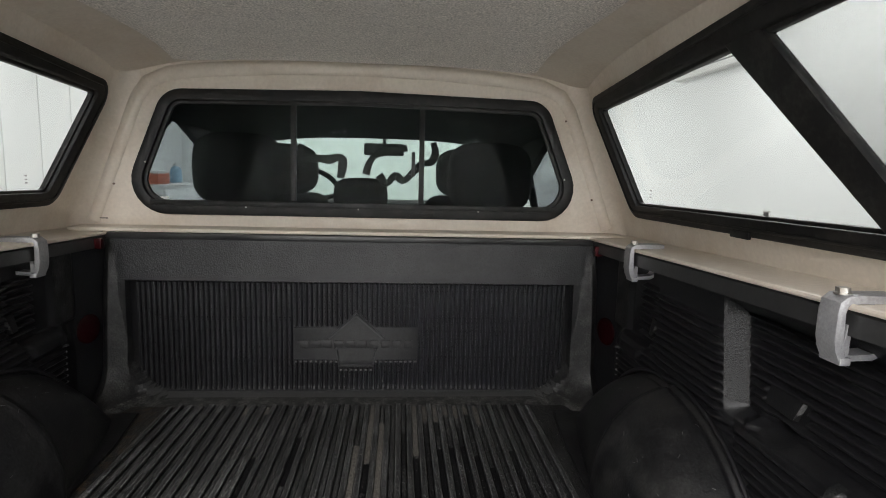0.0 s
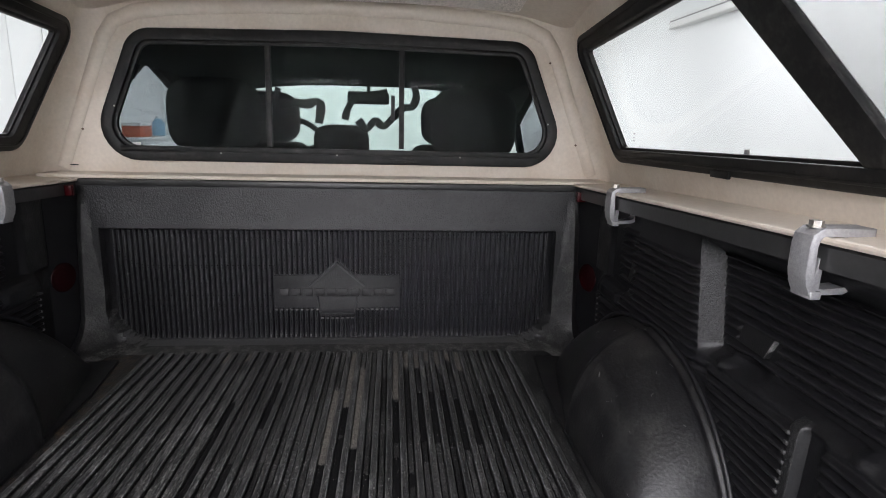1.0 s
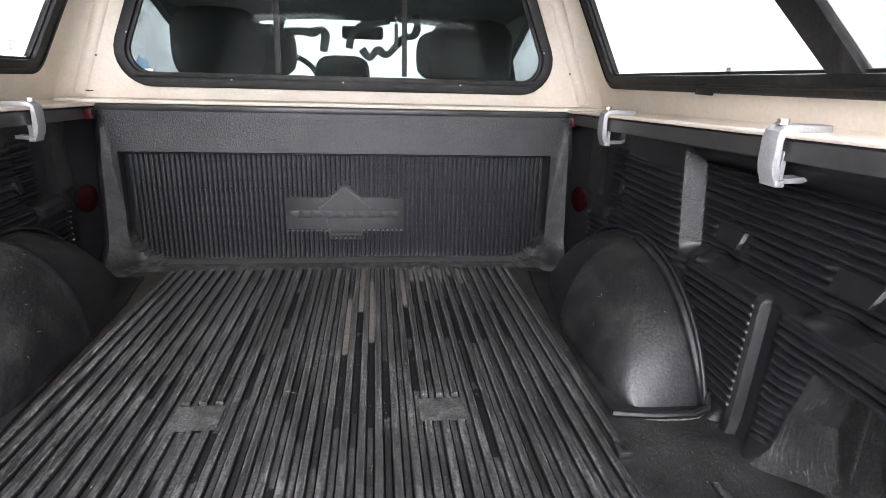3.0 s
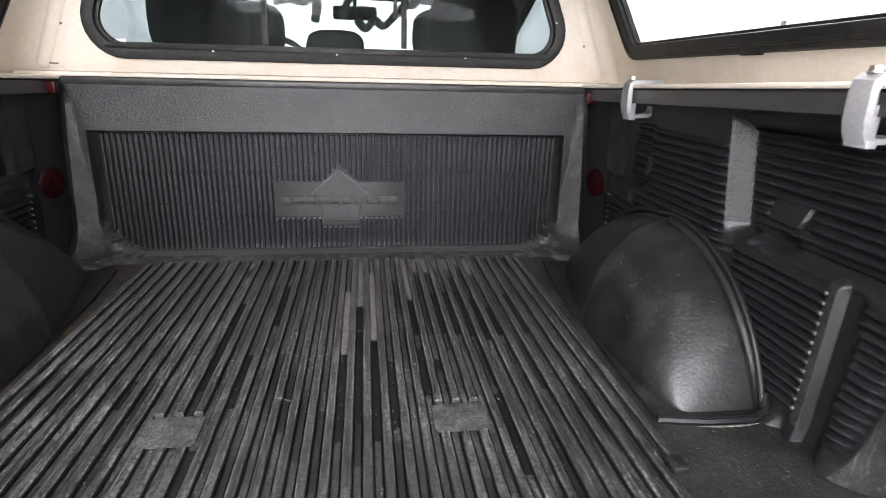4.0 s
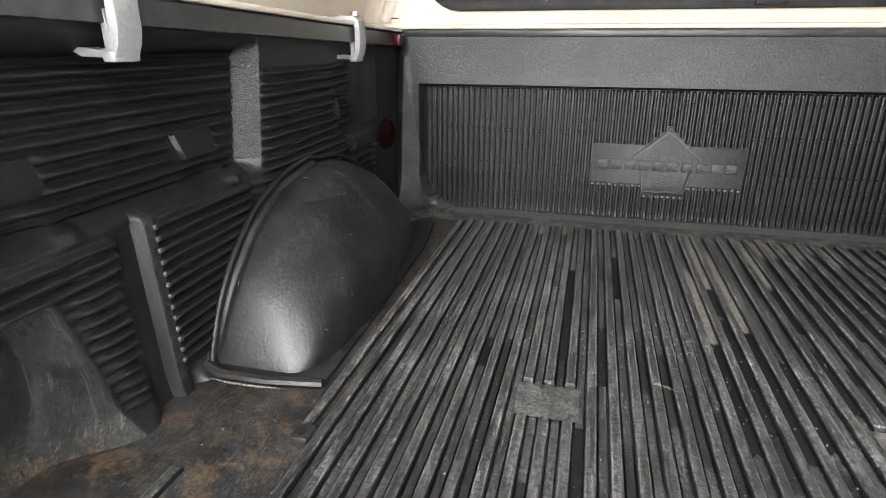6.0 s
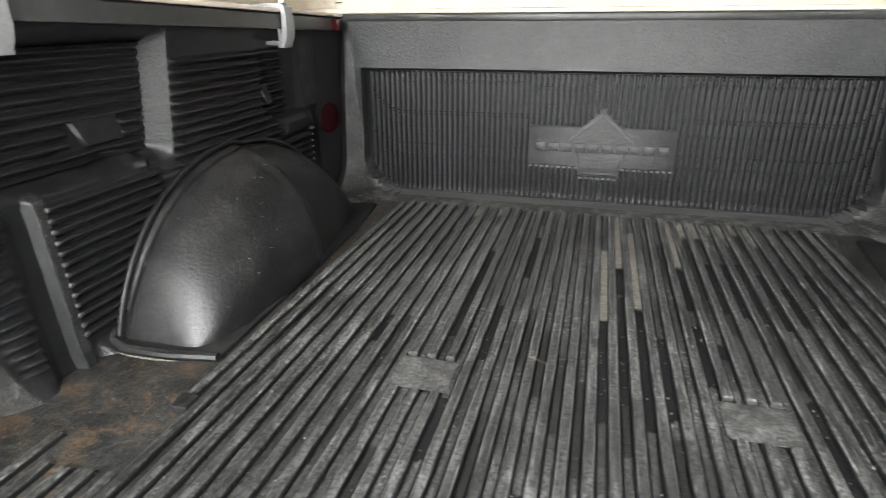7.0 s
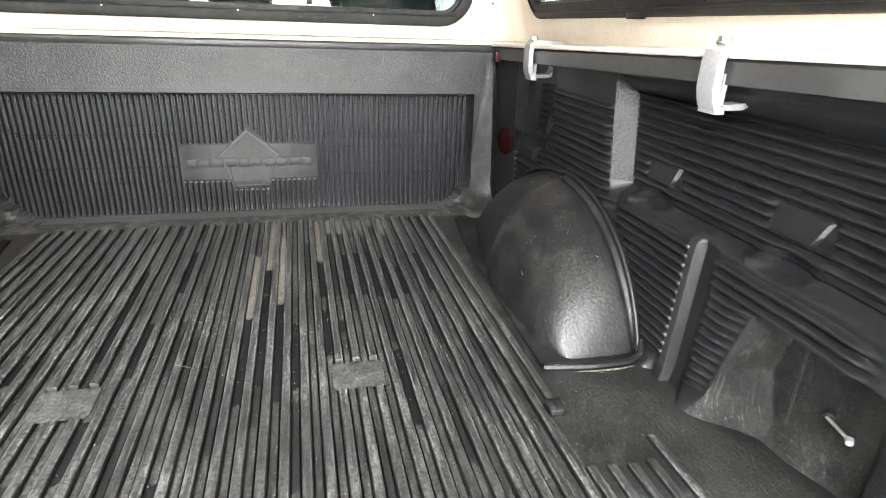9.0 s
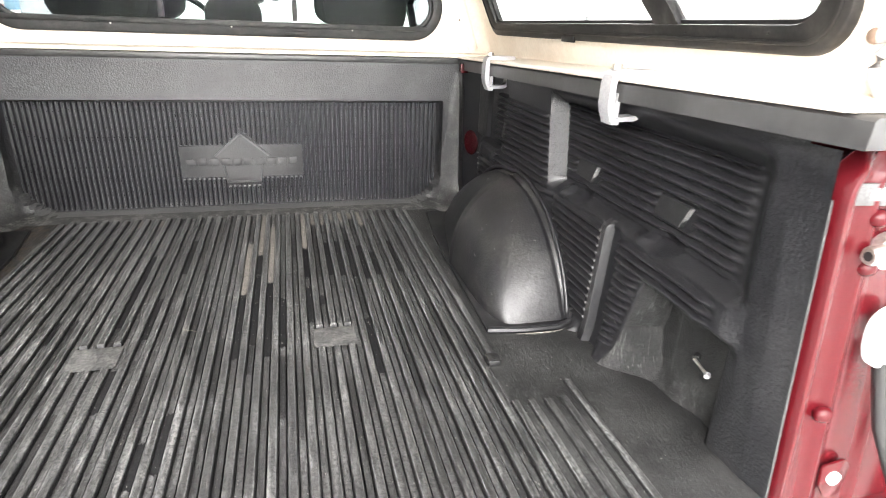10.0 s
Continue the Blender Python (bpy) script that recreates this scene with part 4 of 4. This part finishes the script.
part("roof", thick(sheet(steps(-0.62, 0.62, 48), steps(-0.12, 1.35, 30), lambda x, u: (x, -u, roof_z(x, u))), 0.012), CREAM, canopy)

def liner_x(k, u):
    return k * (0.474 + 0.034 * ss(0.0, 0.5, u))


part("headliner", thick(sheet(steps(-1, 1, 48), steps(-0.04, 1.31, 44), lambda k, u: (liner_x(k, u), -u, roof_z(liner_x(k, u), u) - 0.02 + 0.012 * abs(k) ** 12)), 0.006),
     CARPET, canopy, "grey carpet headliner")


# ---- clamps ----
def bar_outline(line, k):
    rows = []
    for i, p in enumerate(line):
        d = (Vector(line[min(i + 1, len(line) - 1)]) - Vector(line[max(i - 1, 0)])).normalized()
        rows.append((p, (-d.y * k, d.x * k)))
    return [(p[0] + q[0], p[1] + q[1]) for p, q in rows] + [(p[0] - q[0], p[1] - q[1]) for p, q in rows[::-1]]


def clamp(x, u, s):
    t = thing("canopy_clamp", "cast aluminium C-clamp with a hex bolt, gripping the bed rail", "clamp", "canopy clamps", at=(s * x, -u, rail_z(u, s)))
    spine = [(.056, .0425), (.006, .0425), (-.009, .0420), (-.0152, .0370), (-.0165, .026), (-.017, -.006), (-.014, -.018), (-.009, -.030)]
    part("body", prism(bar_outline(spine, 0.0048)[::-s], 0.032, lambda a, b, c: (s * a, 0.016 - c, b), 0.0012), ALU, t)
    hook = [(-.001, .012), (-.003, -.010), (-.004, -.027), (.006, -.0285), (.031, -.0275), (.038, -.024), (.042, -.017), (.042, -.007)]
    part("hook", prism(bar_outline(hook, 0.0036)[::-s], 0.024, lambda a, b, c: (s * a, 0.012 - c, b), 0.0012), ALU, t)
    part("foot", box(*sorted((s * -0.013, s * 0.001)), -0.017, 0.017, -0.036, -0.026, 0.0015), ALU, t)
    part("screw", tube([(s * -0.008, 0, -0.02), (s * -0.008, 0, 0.04)], 0.0035, 10), STEEL, t)
    b = bmesh.new()
    bmesh.ops.create_cone(b, cap_ends=True, segments=6, radius1=0.0078, radius2=0.0078, depth=0.006, matrix=Matrix.Translation((s * -0.006, 0, 0.0515)))
    part("bolt", b, STEEL, t)
    part("washer", tube([(s * -0.006, 0, 0.0465), (s * -0.006, 0, 0.0488)], 0.0098, 16), STEEL, t)
    part("arm_plate", box(*sorted((s * 0.014, s * 0.060)), -0.016, 0.016, 0.0345, 0.0365, 0.0006), ALU, t)
    for k in range(3):
        part("web", box(*sorted((s * (0.018 + 0.016 * k), s * (0.023 + 0.016 * k))), -0.015, 0.015, 0.0365, 0.039), ALU, t)


for s in (-1, 1):
    clamp(0.642, 0.30, s)
    clamp(0.638, 0.91, s)


# ---- cab ahead of the canopy ----
cab = thing("truck_cab", "dark truck cab interior with seats, windscreen and mirror", "truck cab")


def cab_to(a, b, c):
    return (a, 0.16 + c, b)


c_out = rounded([(-0.80, 0.10), (0.80, 0.10), (0.68, 0.86), (0, 0.88), (-0.68, 0.86)], [0.02, 0.02, 0.08, 0.3, 0.08])
c_win = rounded([(-0.725, 0.44), (0.725, 0.44), (0.625, 0.825), (0, 0.835), (-0.625, 0.825)], [0.07, 0.07, 0.08, 0.3, 0.08])
back = part("back_wall", ring(c_out, c_win, 0.03, cab_to), RED, cab, "red painted cab back panel")
bw = part("back_window", prism(inset(c_win, -0.004), 0.004, lambda a, b, c: cab_to(a, b, c + 0.01)), GLASS, cab, "cab back window")
bw.visible_shadow = False


def cab_roof_z(x, y):
    return 0.845 - 0.05 * (abs(x) / 0.62) ** 3 - 0.12 * max(0.0, (y - 0.7)) ** 1.5


part("roof", thick(sheet(steps(-0.66, 0.66, 16), steps(0.19, 1.30, 12), lambda x, y: (x, y, cab_roof_z(x, y))), 0.03), CAB_DARK, cab, "dark cab headliner")
part("floor", box(-0.78, 0.78, 0.19, 2.0, -0.1, -0.06), CAB_DARK, cab)
part("dashboard", box(-0.76, 0.76, 1.62, 2.05, 0.1, 0.43, 0.05, 3), CAB_DARK, cab)
for s in (-1, 1):
    def door_to(a, b, c):
        return (s * (0.79 - 0.28 * max(0, b - 0.35) + c), a, b)
    d_out = rounded([(0.19, -0.1), (2.0, -0.1), (2.0, 0.42), (1.30, 0.80), (0.19, 0.84)], 0.01, 4)
    part("side_lower", prism(rounded([(0.19, -0.1), (2.0, -0.1), (2.0, 0.40), (0.19, 0.40)], 0.01, 3)[::-s], 0.03, door_to), CAB_DARK, cab)
    part("pillar", prism([(0.19, 0.395), (0.34, 0.395), (0.37, 0.62), (0.58, 0.785), (1.22, 0.60), (1.27, 0.395), (1.30, 0.395), (1.26, 0.80), (0.19, 0.845)][::-s], 0.03, door_to), CAB_DARK, cab)
    dg = part("door_window", prism([(0.24, 0.39), (1.28, 0.39), (1.28, 0.82), (0.24, 0.82)][::-s], 0.004, lambda a, b, c: door_to(a, b, c + 0.034)), GLASS_DARK, cab, "dark tinted side window")
    dg.visible_shadow = False
    part("windscreen_pillar", prism([(1.90, 0.395), (2.0, 0.395), (1.36, 0.80), (1.26, 0.80)][::-s], 0.04, door_to), CAB_DARK, cab)
ws = part("windscreen", sheet(steps(-0.66, 0.66, 12), steps(0, 1, 6), lambda x, f: (x * (1.06 - 0.16 * f), 1.97 - 0.66 * f - 0.1 * (x / 0.66) ** 2, 0.40 + 0.365 * f)),
          GLASS_SHIELD, cab, "greenish windscreen")
ws.visible_shadow = False


def cushion(x0, x1, y0, y1, z0, z1, r):
    return box(x0, x1, y0, y1, z0, z1, r, 5)


def seat(x, y, w, top, head_w, head_h):
    t = thing("cab_seat", "charcoal cloth cab seat with a rounded headrest", "seat", "cab seats", at=(x, y, 0))
    part("backrest", cushion(-w / 2, w / 2, -0.07, 0.07, -0.05, top - head_h + 0.01, 0.066), SEAT, t)
    head = bmesh.new()
    bmesh.ops.create_uvsphere(head, u_segments=28, v_segments=18, radius=1)
    for v in head.verts:
        c = [math.copysign(abs(k) ** 0.58, k) for k in v.co]
        v.co = (c[0] * head_w / 2, c[1] * 0.075, top - head_h / 2 + c[2] * head_h / 2)
    part("headrest", head, SEAT, t)
    for k in (-0.05, 0.05):
        part("post", tube([(k, 0, top - head_h - 0.06), (k, 0, top - head_h + 0.04)], 0.007, 8), STEEL, t)


seat(-0.43, 0.46, 0.44, 0.725, 0.29, 0.24)
seat(0.42, 0.46, 0.44, 0.715, 0.29, 0.24)
seat(-0.02, 0.44, 0.38, 0.585, 0.18, 0.13)
seat(-0.42, 1.05, 0.44, 0.715, 0.34, 0.22)
seat(0.44, 1.05, 0.44, 0.715, 0.34, 0.22)
mirror = thing("rear_view_mirror", "dark oval rear-view mirror on the windscreen", "mirror", at=(0.03, 1.36, 0.71))
part("housing", cushion(-0.10, 0.10, -0.015, 0.02, -0.03, 0.03, 0.014), CAB_DARK, mirror)
part("stem", tube([(0, 0.02, 0.02), (0, 0.06, 0.075)], 0.009, 8), CAB_DARK, mirror)
wheel = thing("steering_wheel", "black three-spoke truck steering wheel", "steering wheel", at=(-0.37, 1.5, 0.43))
part("rim", tube([(0.18 * math.cos(a), 0.06 * math.sin(a), 0.17 * math.sin(a)) for a in steps(0, 2 * math.pi, 32)], 0.014, 8), CAB_DARK, wheel)
part("hub", cushion(-0.06, 0.06, -0.02, 0.05, -0.05, 0.05, 0.018), CAB_DARK, wheel)
for a in (0.3, math.pi - 0.3, -math.pi / 2):
    part("spoke", tube([(0.04 * math.cos(a), 0, 0.04 * math.sin(a)), (0.18 * math.cos(a), 0.06 * math.sin(a), 0.17 * math.sin(a))], 0.012, 8), CAB_DARK, wheel)


# ---- decals, labels and small things ----
decal = thing("window_decal", "black vinyl decal of wavy strokes stuck on the cab back window", "decal")


def decal_to(a, b, c):
    return (a, 0.1655 - c, b)


for pts, w in (([(-.207, .640), (-.180, .657), (-.170, .682)], .016), ([(-.167, .638), (-.125, .643), (-.092, .640), (-.068, .648), (-.054, .635), (-.061, .588)], .020),
               ([(.013, .600), (.021, .631), (.042, .658), (.076, .668), (.132, .679)], .017),
               ([(.050, .600), (.073, .576), (.097, .598), (.123, .585), (.157, .617), (.179, .636), (.203, .641), (.214, .669), (.207, .697)], .018)):
    curve = []
    for i in range(len(pts) - 1):
        p0, p1, p2, p3 = (Vector(pts[max(0, min(len(pts) - 1, i + k))]) for k in (-1, 0, 1, 2))
        for f in steps(0, 1, 6)[:-1]:
            curve.append(0.5 * (2 * p1 + (p2 - p0) * f + (2 * p0 - 5 * p1 + 4 * p2 - p3) * f * f + (3 * p1 - p0 - 3 * p2 + p3) * f ** 3))
    curve.append(Vector(pts[-1]))
    b = bmesh.new()
    prev = None
    for i, p in enumerate(curve):
        d = (curve[min(i + 1, len(curve) - 1)] - curve[max(i - 1, 0)]).normalized()
        k = w * 0.58 * (1.0 + 0.12 * math.sin(i * 0.5 + w * 400))
        row = [b.verts.new(decal_to(p.x - d.y * q * k, p.y + d.x * q * k, c)) for q, c in ((-1, 0), (1, 0), (1, 0.0008), (-1, 0.0008))]
        if prev:
            for j in range(4):
                b.faces.new((prev[j], prev[(j + 1) % 4], row[(j + 1) % 4], row[j]))
        prev = row
    part("stroke", b, VINYL, decal)

for s in (-1, 1):
    tag = thing("glass_label", "small square white label with grey print on a window pane", "label", "window labels", at=(s * (wall_x(0.557) - 0.0005 + 0.008), -0.624, 0.557))
    part("paper", box(*sorted((0, s * -0.0012)), -0.008, 0.008, -0.009, 0.009), PAPER, tag)
    part("print", box(*sorted((s * -0.0012, s * -0.002)), -0.006, 0.006, -0.004, 0.007), GREY_INK, tag)
    mark = thing("glass_stamp", "tiny unreadable grey maker's stamp on a side window", "stamp", "window stamps", at=(s * (wall_x(0.575) + 0.0065), -0.19, 0.575))
    for k, h in ((0, 0.006), (1, 0.004), (2, 0.006)):
        part("bar", box(*sorted((0, s * -0.0008)), -0.004, 0.004, 0.008 * k - 0.01, 0.008 * k - 0.01 + h * 0.6), GREY_INK, mark)
sticker = thing("pane_sticker", "small white paper sticker low on the front window", "sticker", at=(-0.519, 0.0, 0.0))
part("paper", prism([(-.011, .522), (.011, .522), (.011, .529), (-.011, .529)], 0.001, lambda a, b, c: (a, front_to(0, b, 0.004)[1] - c, b)), PAPER, sticker)

# screws along the window frames
for s in (-1, 1):
    frame_ob = [o for o in canopy.children if o.name.startswith("side_window")][0 if s < 0 else 1]
    for u in (0.16, 0.36, 0.56, 0.76, 0.96, 1.12):
        z = 0.513 + 0.027 * (u - 0.085) + 0.009
        x = wall_x(z) - 0.013
        part("screw", tube([(s * (x + 0.002), -u, z), (s * (x - 0.002), -u, z)], 0.0022, 8), BLACK_METAL, frame_ob)
    z = 0.517 + 0.012
    part("drain_plate", box(*sorted((s * (wall_x(0.522) - 0.018), s * (wall_x(0.522) - 0.012))), -0.60, -0.545, 0.514, 0.526, 0.001), RUBBER, frame_ob)
fwo = [o for o in canopy.children if o.name.startswith("front_window")][0]
for x, z in ((-0.56, 0.62), (0.57, 0.60), (-0.30, 0.506), (0.0, 0.506), (0.33, 0.506), (-0.25, 0.817), (0.25, 0.817)):
    y = front_to(0, z, -0.015)[1]
    part("screw", tube([(x, y + 0.003, z), (x, y - 0.0012, z)], 0.0022, 8), STEEL, fwo)
part("latch_plate", box(0.14, 0.205, 0.036, 0.044, 0.490, 0.500, 0.001), RUBBER, fwo)

# small scars in the fibreglass
chip = thing("wall_slit", "short dark slit in the cream canopy front wall", "slit", at=(-0.677, FRONT - 0.0015, 0.4685))
part("gap", box(-0.011, 0.011, 0, 0.003, -0.0013, 0.0013, 0.0005), VINYL, chip)

# gas strut at the rear corner
for s in (-1, 1):
    strut = thing("gas_strut", "grey gas strut end hooked on a rusty ball joint", "gas strut", "gas struts", at=(s * 0.715, -1.248, 0.552))
    ball = bmesh.new()
    bmesh.ops.create_uvsphere(ball, u_segments=16, v_segments=10, radius=0.0085)
    part("ball_joint", ball, RUST_STEEL, strut, "rusty steel ball joint")
    part("stud", tube([(s * 0.002, -0.002, 0.0), (s * 0.004, -0.030, 0.010)], [0.0085, 0.0105], 14), ALU, strut, "pale steel socket")
    part("hook", tube([(s * 0.002, -0.020, -0.008), (0, -0.0115, -0.018), (0, -0.0095, -0.030), (0, -0.012, -0.042), (0, -0.021, -0.052), (0, -0.036, -0.064), (0, -0.060, -0.074)], 0.0062, 12), GREY_INK, strut, "bent grey rod")

# tie-down pins low in the rear corners
for s in (-1, 1):
    pin = thing("tie_down_pin", "small zinc tie-down pin with a round head in the liner corner", "tie-down", "tie-down pins", at=(s * (side_at(s, 1.128, 0.086) - 0.010), -1.128, 0.086))
    part("bar", tube([(0, 0.012, 0.002), (s * -0.002, -0.018, -0.003)], 0.0024, 10), STEEL, pin)
    part("head", tube([(s * -0.001, -0.021, -0.003), (s * -0.006, -0.026, -0.004)], [0.0046, 0.004], 14), ALU, pin, "pale round head")
    part("socket", tube([(s * 0.002, 0.011, 0.002), (s * 0.010, 0.017, 0.004)], 0.006, 12), VINYL, pin)

# straw and grit on the floor
straw = thing("straw_stalk", "single dry straw stalk lying on the ribbed floor", "straw", "straw stalks", at=(-0.058, -0.745, 0.0075))
part("stalk", tube([(-0.015, 0.007, 0), (0.0, 0.0012, 0.0006), (0.015, -0.007, 0)], 0.0004, 6), STRAW, straw)
copy_thing(straw, pose(0.474, -1.128, 0.0015, 0, 0, -55))
grit = bmesh.new()
rnd = random.Random(4)
for k in range(1300):
    x, u = rnd.uniform(-0.62, 0.62), rnd.uniform(0.05, 1.27)
    if abs(x) > 0.45 and u < 0.86:
        continue
    r = rnd.uniform(0.0004, 0.0011)
    if abs(x) < 0.43:
        x = RIB0 + (math.floor((x - RIB0) / FP) + 0.5) * FP + rnd.uniform(-0.004, 0.004)
    bmesh.ops.create_icosphere(grit, subdivisions=1, radius=r, matrix=Matrix.Translation((x, -u, r * 0.6 + 0.0012)) @ pose(0, 0, 0, rnd.uniform(0, 180), rnd.uniform(0, 180), 0)
                               @ Matrix.Diagonal((1, rnd.uniform(0.6, 1.8), 0.6, 1)))
for k in range(420):
    if k % 2:
        x, u = rnd.uniform(-0.52, 0.52), 0.03 + 0.035 * abs(rnd.gauss(0, 0.6))
    else:
        u = rnd.uniform(0.08, 0.85)
        x = rnd.choice((-1, 1)) * (rnd.gauss(0.495 - 0.045 * u / 0.85, 0.012))
    r = rnd.uniform(0.0004, 0.0012)
    bmesh.ops.create_icosphere(grit, subdivisions=1, radius=r, matrix=Matrix.Translation((x, -u, r * 0.6 + 0.0012)))
for k in range(520):
    x, u = rnd.gauss(0.06, 0.17), rnd.gauss(0.44, 0.16)
    if abs(x) > 0.42 or not 0.1 < u < 0.76:
        continue
    x = RIB0 + round((x - RIB0) / FP) * FP + rnd.choice((-1, 1)) * rnd.uniform(0.0048, 0.0066)
    r = rnd.uniform(0.0006, 0.0013)
    bmesh.ops.create_icosphere(grit, subdivisions=1, radius=r, matrix=Matrix.Translation((x, -u, 0.0050)) @ Matrix.Diagonal((0.7, rnd.uniform(1.0, 3.2), 0.8, 1)))
tagged(mesh_ob("floor_grit", grit, mat("pale grit", (0.19, 0.184, 0.169), 0.9, grain=0.4, grain_scale=200), False), "pale grit and crumbs scattered in the floor grooves", "grit", kind="stuff")

# garage details seen through the windows
heater = thing("wall_heater", "long white wall heater with a dark slot", "heater", at=(ROOM_X, 2.75, 1.44))
part("casing", box(-0.07, 0, -0.45, 0.6, -0.03, 0.05, 0.010, 3), PAPER, heater)
part("slot", box(-0.073, -0.06, -0.42, 0.57, 0.02, 0.03), GREY_INK, heater)
part("end_bracket", box(-0.06, 0, -0.49, -0.45, -0.03, 0.04, 0.008), ALU, heater)
bench = thing("storage_cabinet", "low white storage cabinet against the garage wall", "cabinet", at=(-2.24, 4.4, GROUND))
part("carcass", box(-0.20, 0.20, -0.55, 0.55, 0.0, 1.17, 0.006), WALL, bench)
part("top", box(-0.22, 0.22, -0.57, 0.57, 1.17, 1.195, 0.004), PAPER, bench)
for k in (-1, 1):
    part("door", box(0.20, 0.218, 0.275 * k - 0.268, 0.275 * k + 0.268, 0.08, 1.15, 0.004), WALL, bench)
crate = thing("storage_box", "small orange-red box on the white cabinet", "box", at=(-2.2, 4.1, GROUND + 1.195))
part("body", box(-0.08, 0.08, -0.13, 0.13, 0.0, 0.10, 0.006), mat("orange red plastic", (0.42, 0.10, 0.05), 0.45, grain=0.1), crate)
part("lid", box(-0.085, 0.085, -0.135, 0.135, 0.10, 0.125, 0.005), PAPER, crate)
jug = thing("jug", "pale blue plastic jug with a white cap", "jug", at=(-2.2, 4.6, GROUND + 1.195))
part("body", tube([(0, 0, 0), (0, 0, 0.01), (0, 0, 0.13), (0, 0, 0.17)], [0.05, 0.058, 0.058, 0.025], 20), mat("pale blue plastic", (0.25, 0.42, 0.55), 0.4, grain=0.1), jug)
part("cap", tube([(0, 0, 0.17), (0, 0, 0.195)], 0.022, 16), PAPER, jug)
west = bpy.data.objects["wall_west"]
for k in range(7):
    b = box(-ROOM_X + 0.002, -ROOM_X + 0.022, 1.25 + 0.405 * k, 1.25 + 0.405 * k + 0.395, GROUND + 0.05, CEIL - 0.05, 0.006, 2)
    part("panel", b, WALL, west)


# ---- outer body of the truck, resting on its wheels ----
part("bed_pan", box(-0.90, 0.90, -1.28, 0.10, -0.06, -0.012, 0.004), RED, body)
part("cab_skin", thick(sheet(steps(-0.70, 0.70, 16), steps(0.15, 1.32, 12), lambda x, y: (x, y, cab_roof_z(x, y) + 0.045)), 0.006), RED, body)
for s in (-1, 1):
    part("cab_side", box(*sorted((s * 0.83, s * 0.86)), 0.12, 2.1, -0.35, 0.395, 0.012), RED, body)
part("chassis", box(-0.45, 0.45, -1.2, 2.4, -0.42, -0.2, 0.02), CAB_DARK, body)


def truck_wheel(x, y):
    w = new("wheel")
    w.parent = body
    w.matrix_local = pose(x, y, GROUND + 0.36)
    prof = [(0.10, 0.20), (0.115, 0.24), (0.115, 0.33), (0.09, 0.36), (-0.09, 0.36), (-0.115, 0.33), (-0.115, 0.24), (-0.10, 0.20)]
    part("tyre", sheet(steps(0, 2 * math.pi, 40), range(len(prof)), lambda a, k: (prof[k][0], prof[k][1] * math.cos(a), prof[k][1] * math.sin(a))), VINYL, w)
    part("rim", tube([(-0.07, 0, 0), (0.07, 0, 0)], 0.205, 32), ALU, w)


for s in (-1, 1):
    truck_wheel(s * 0.76, -0.515)
    truck_wheel(s * 0.76, 2.35)
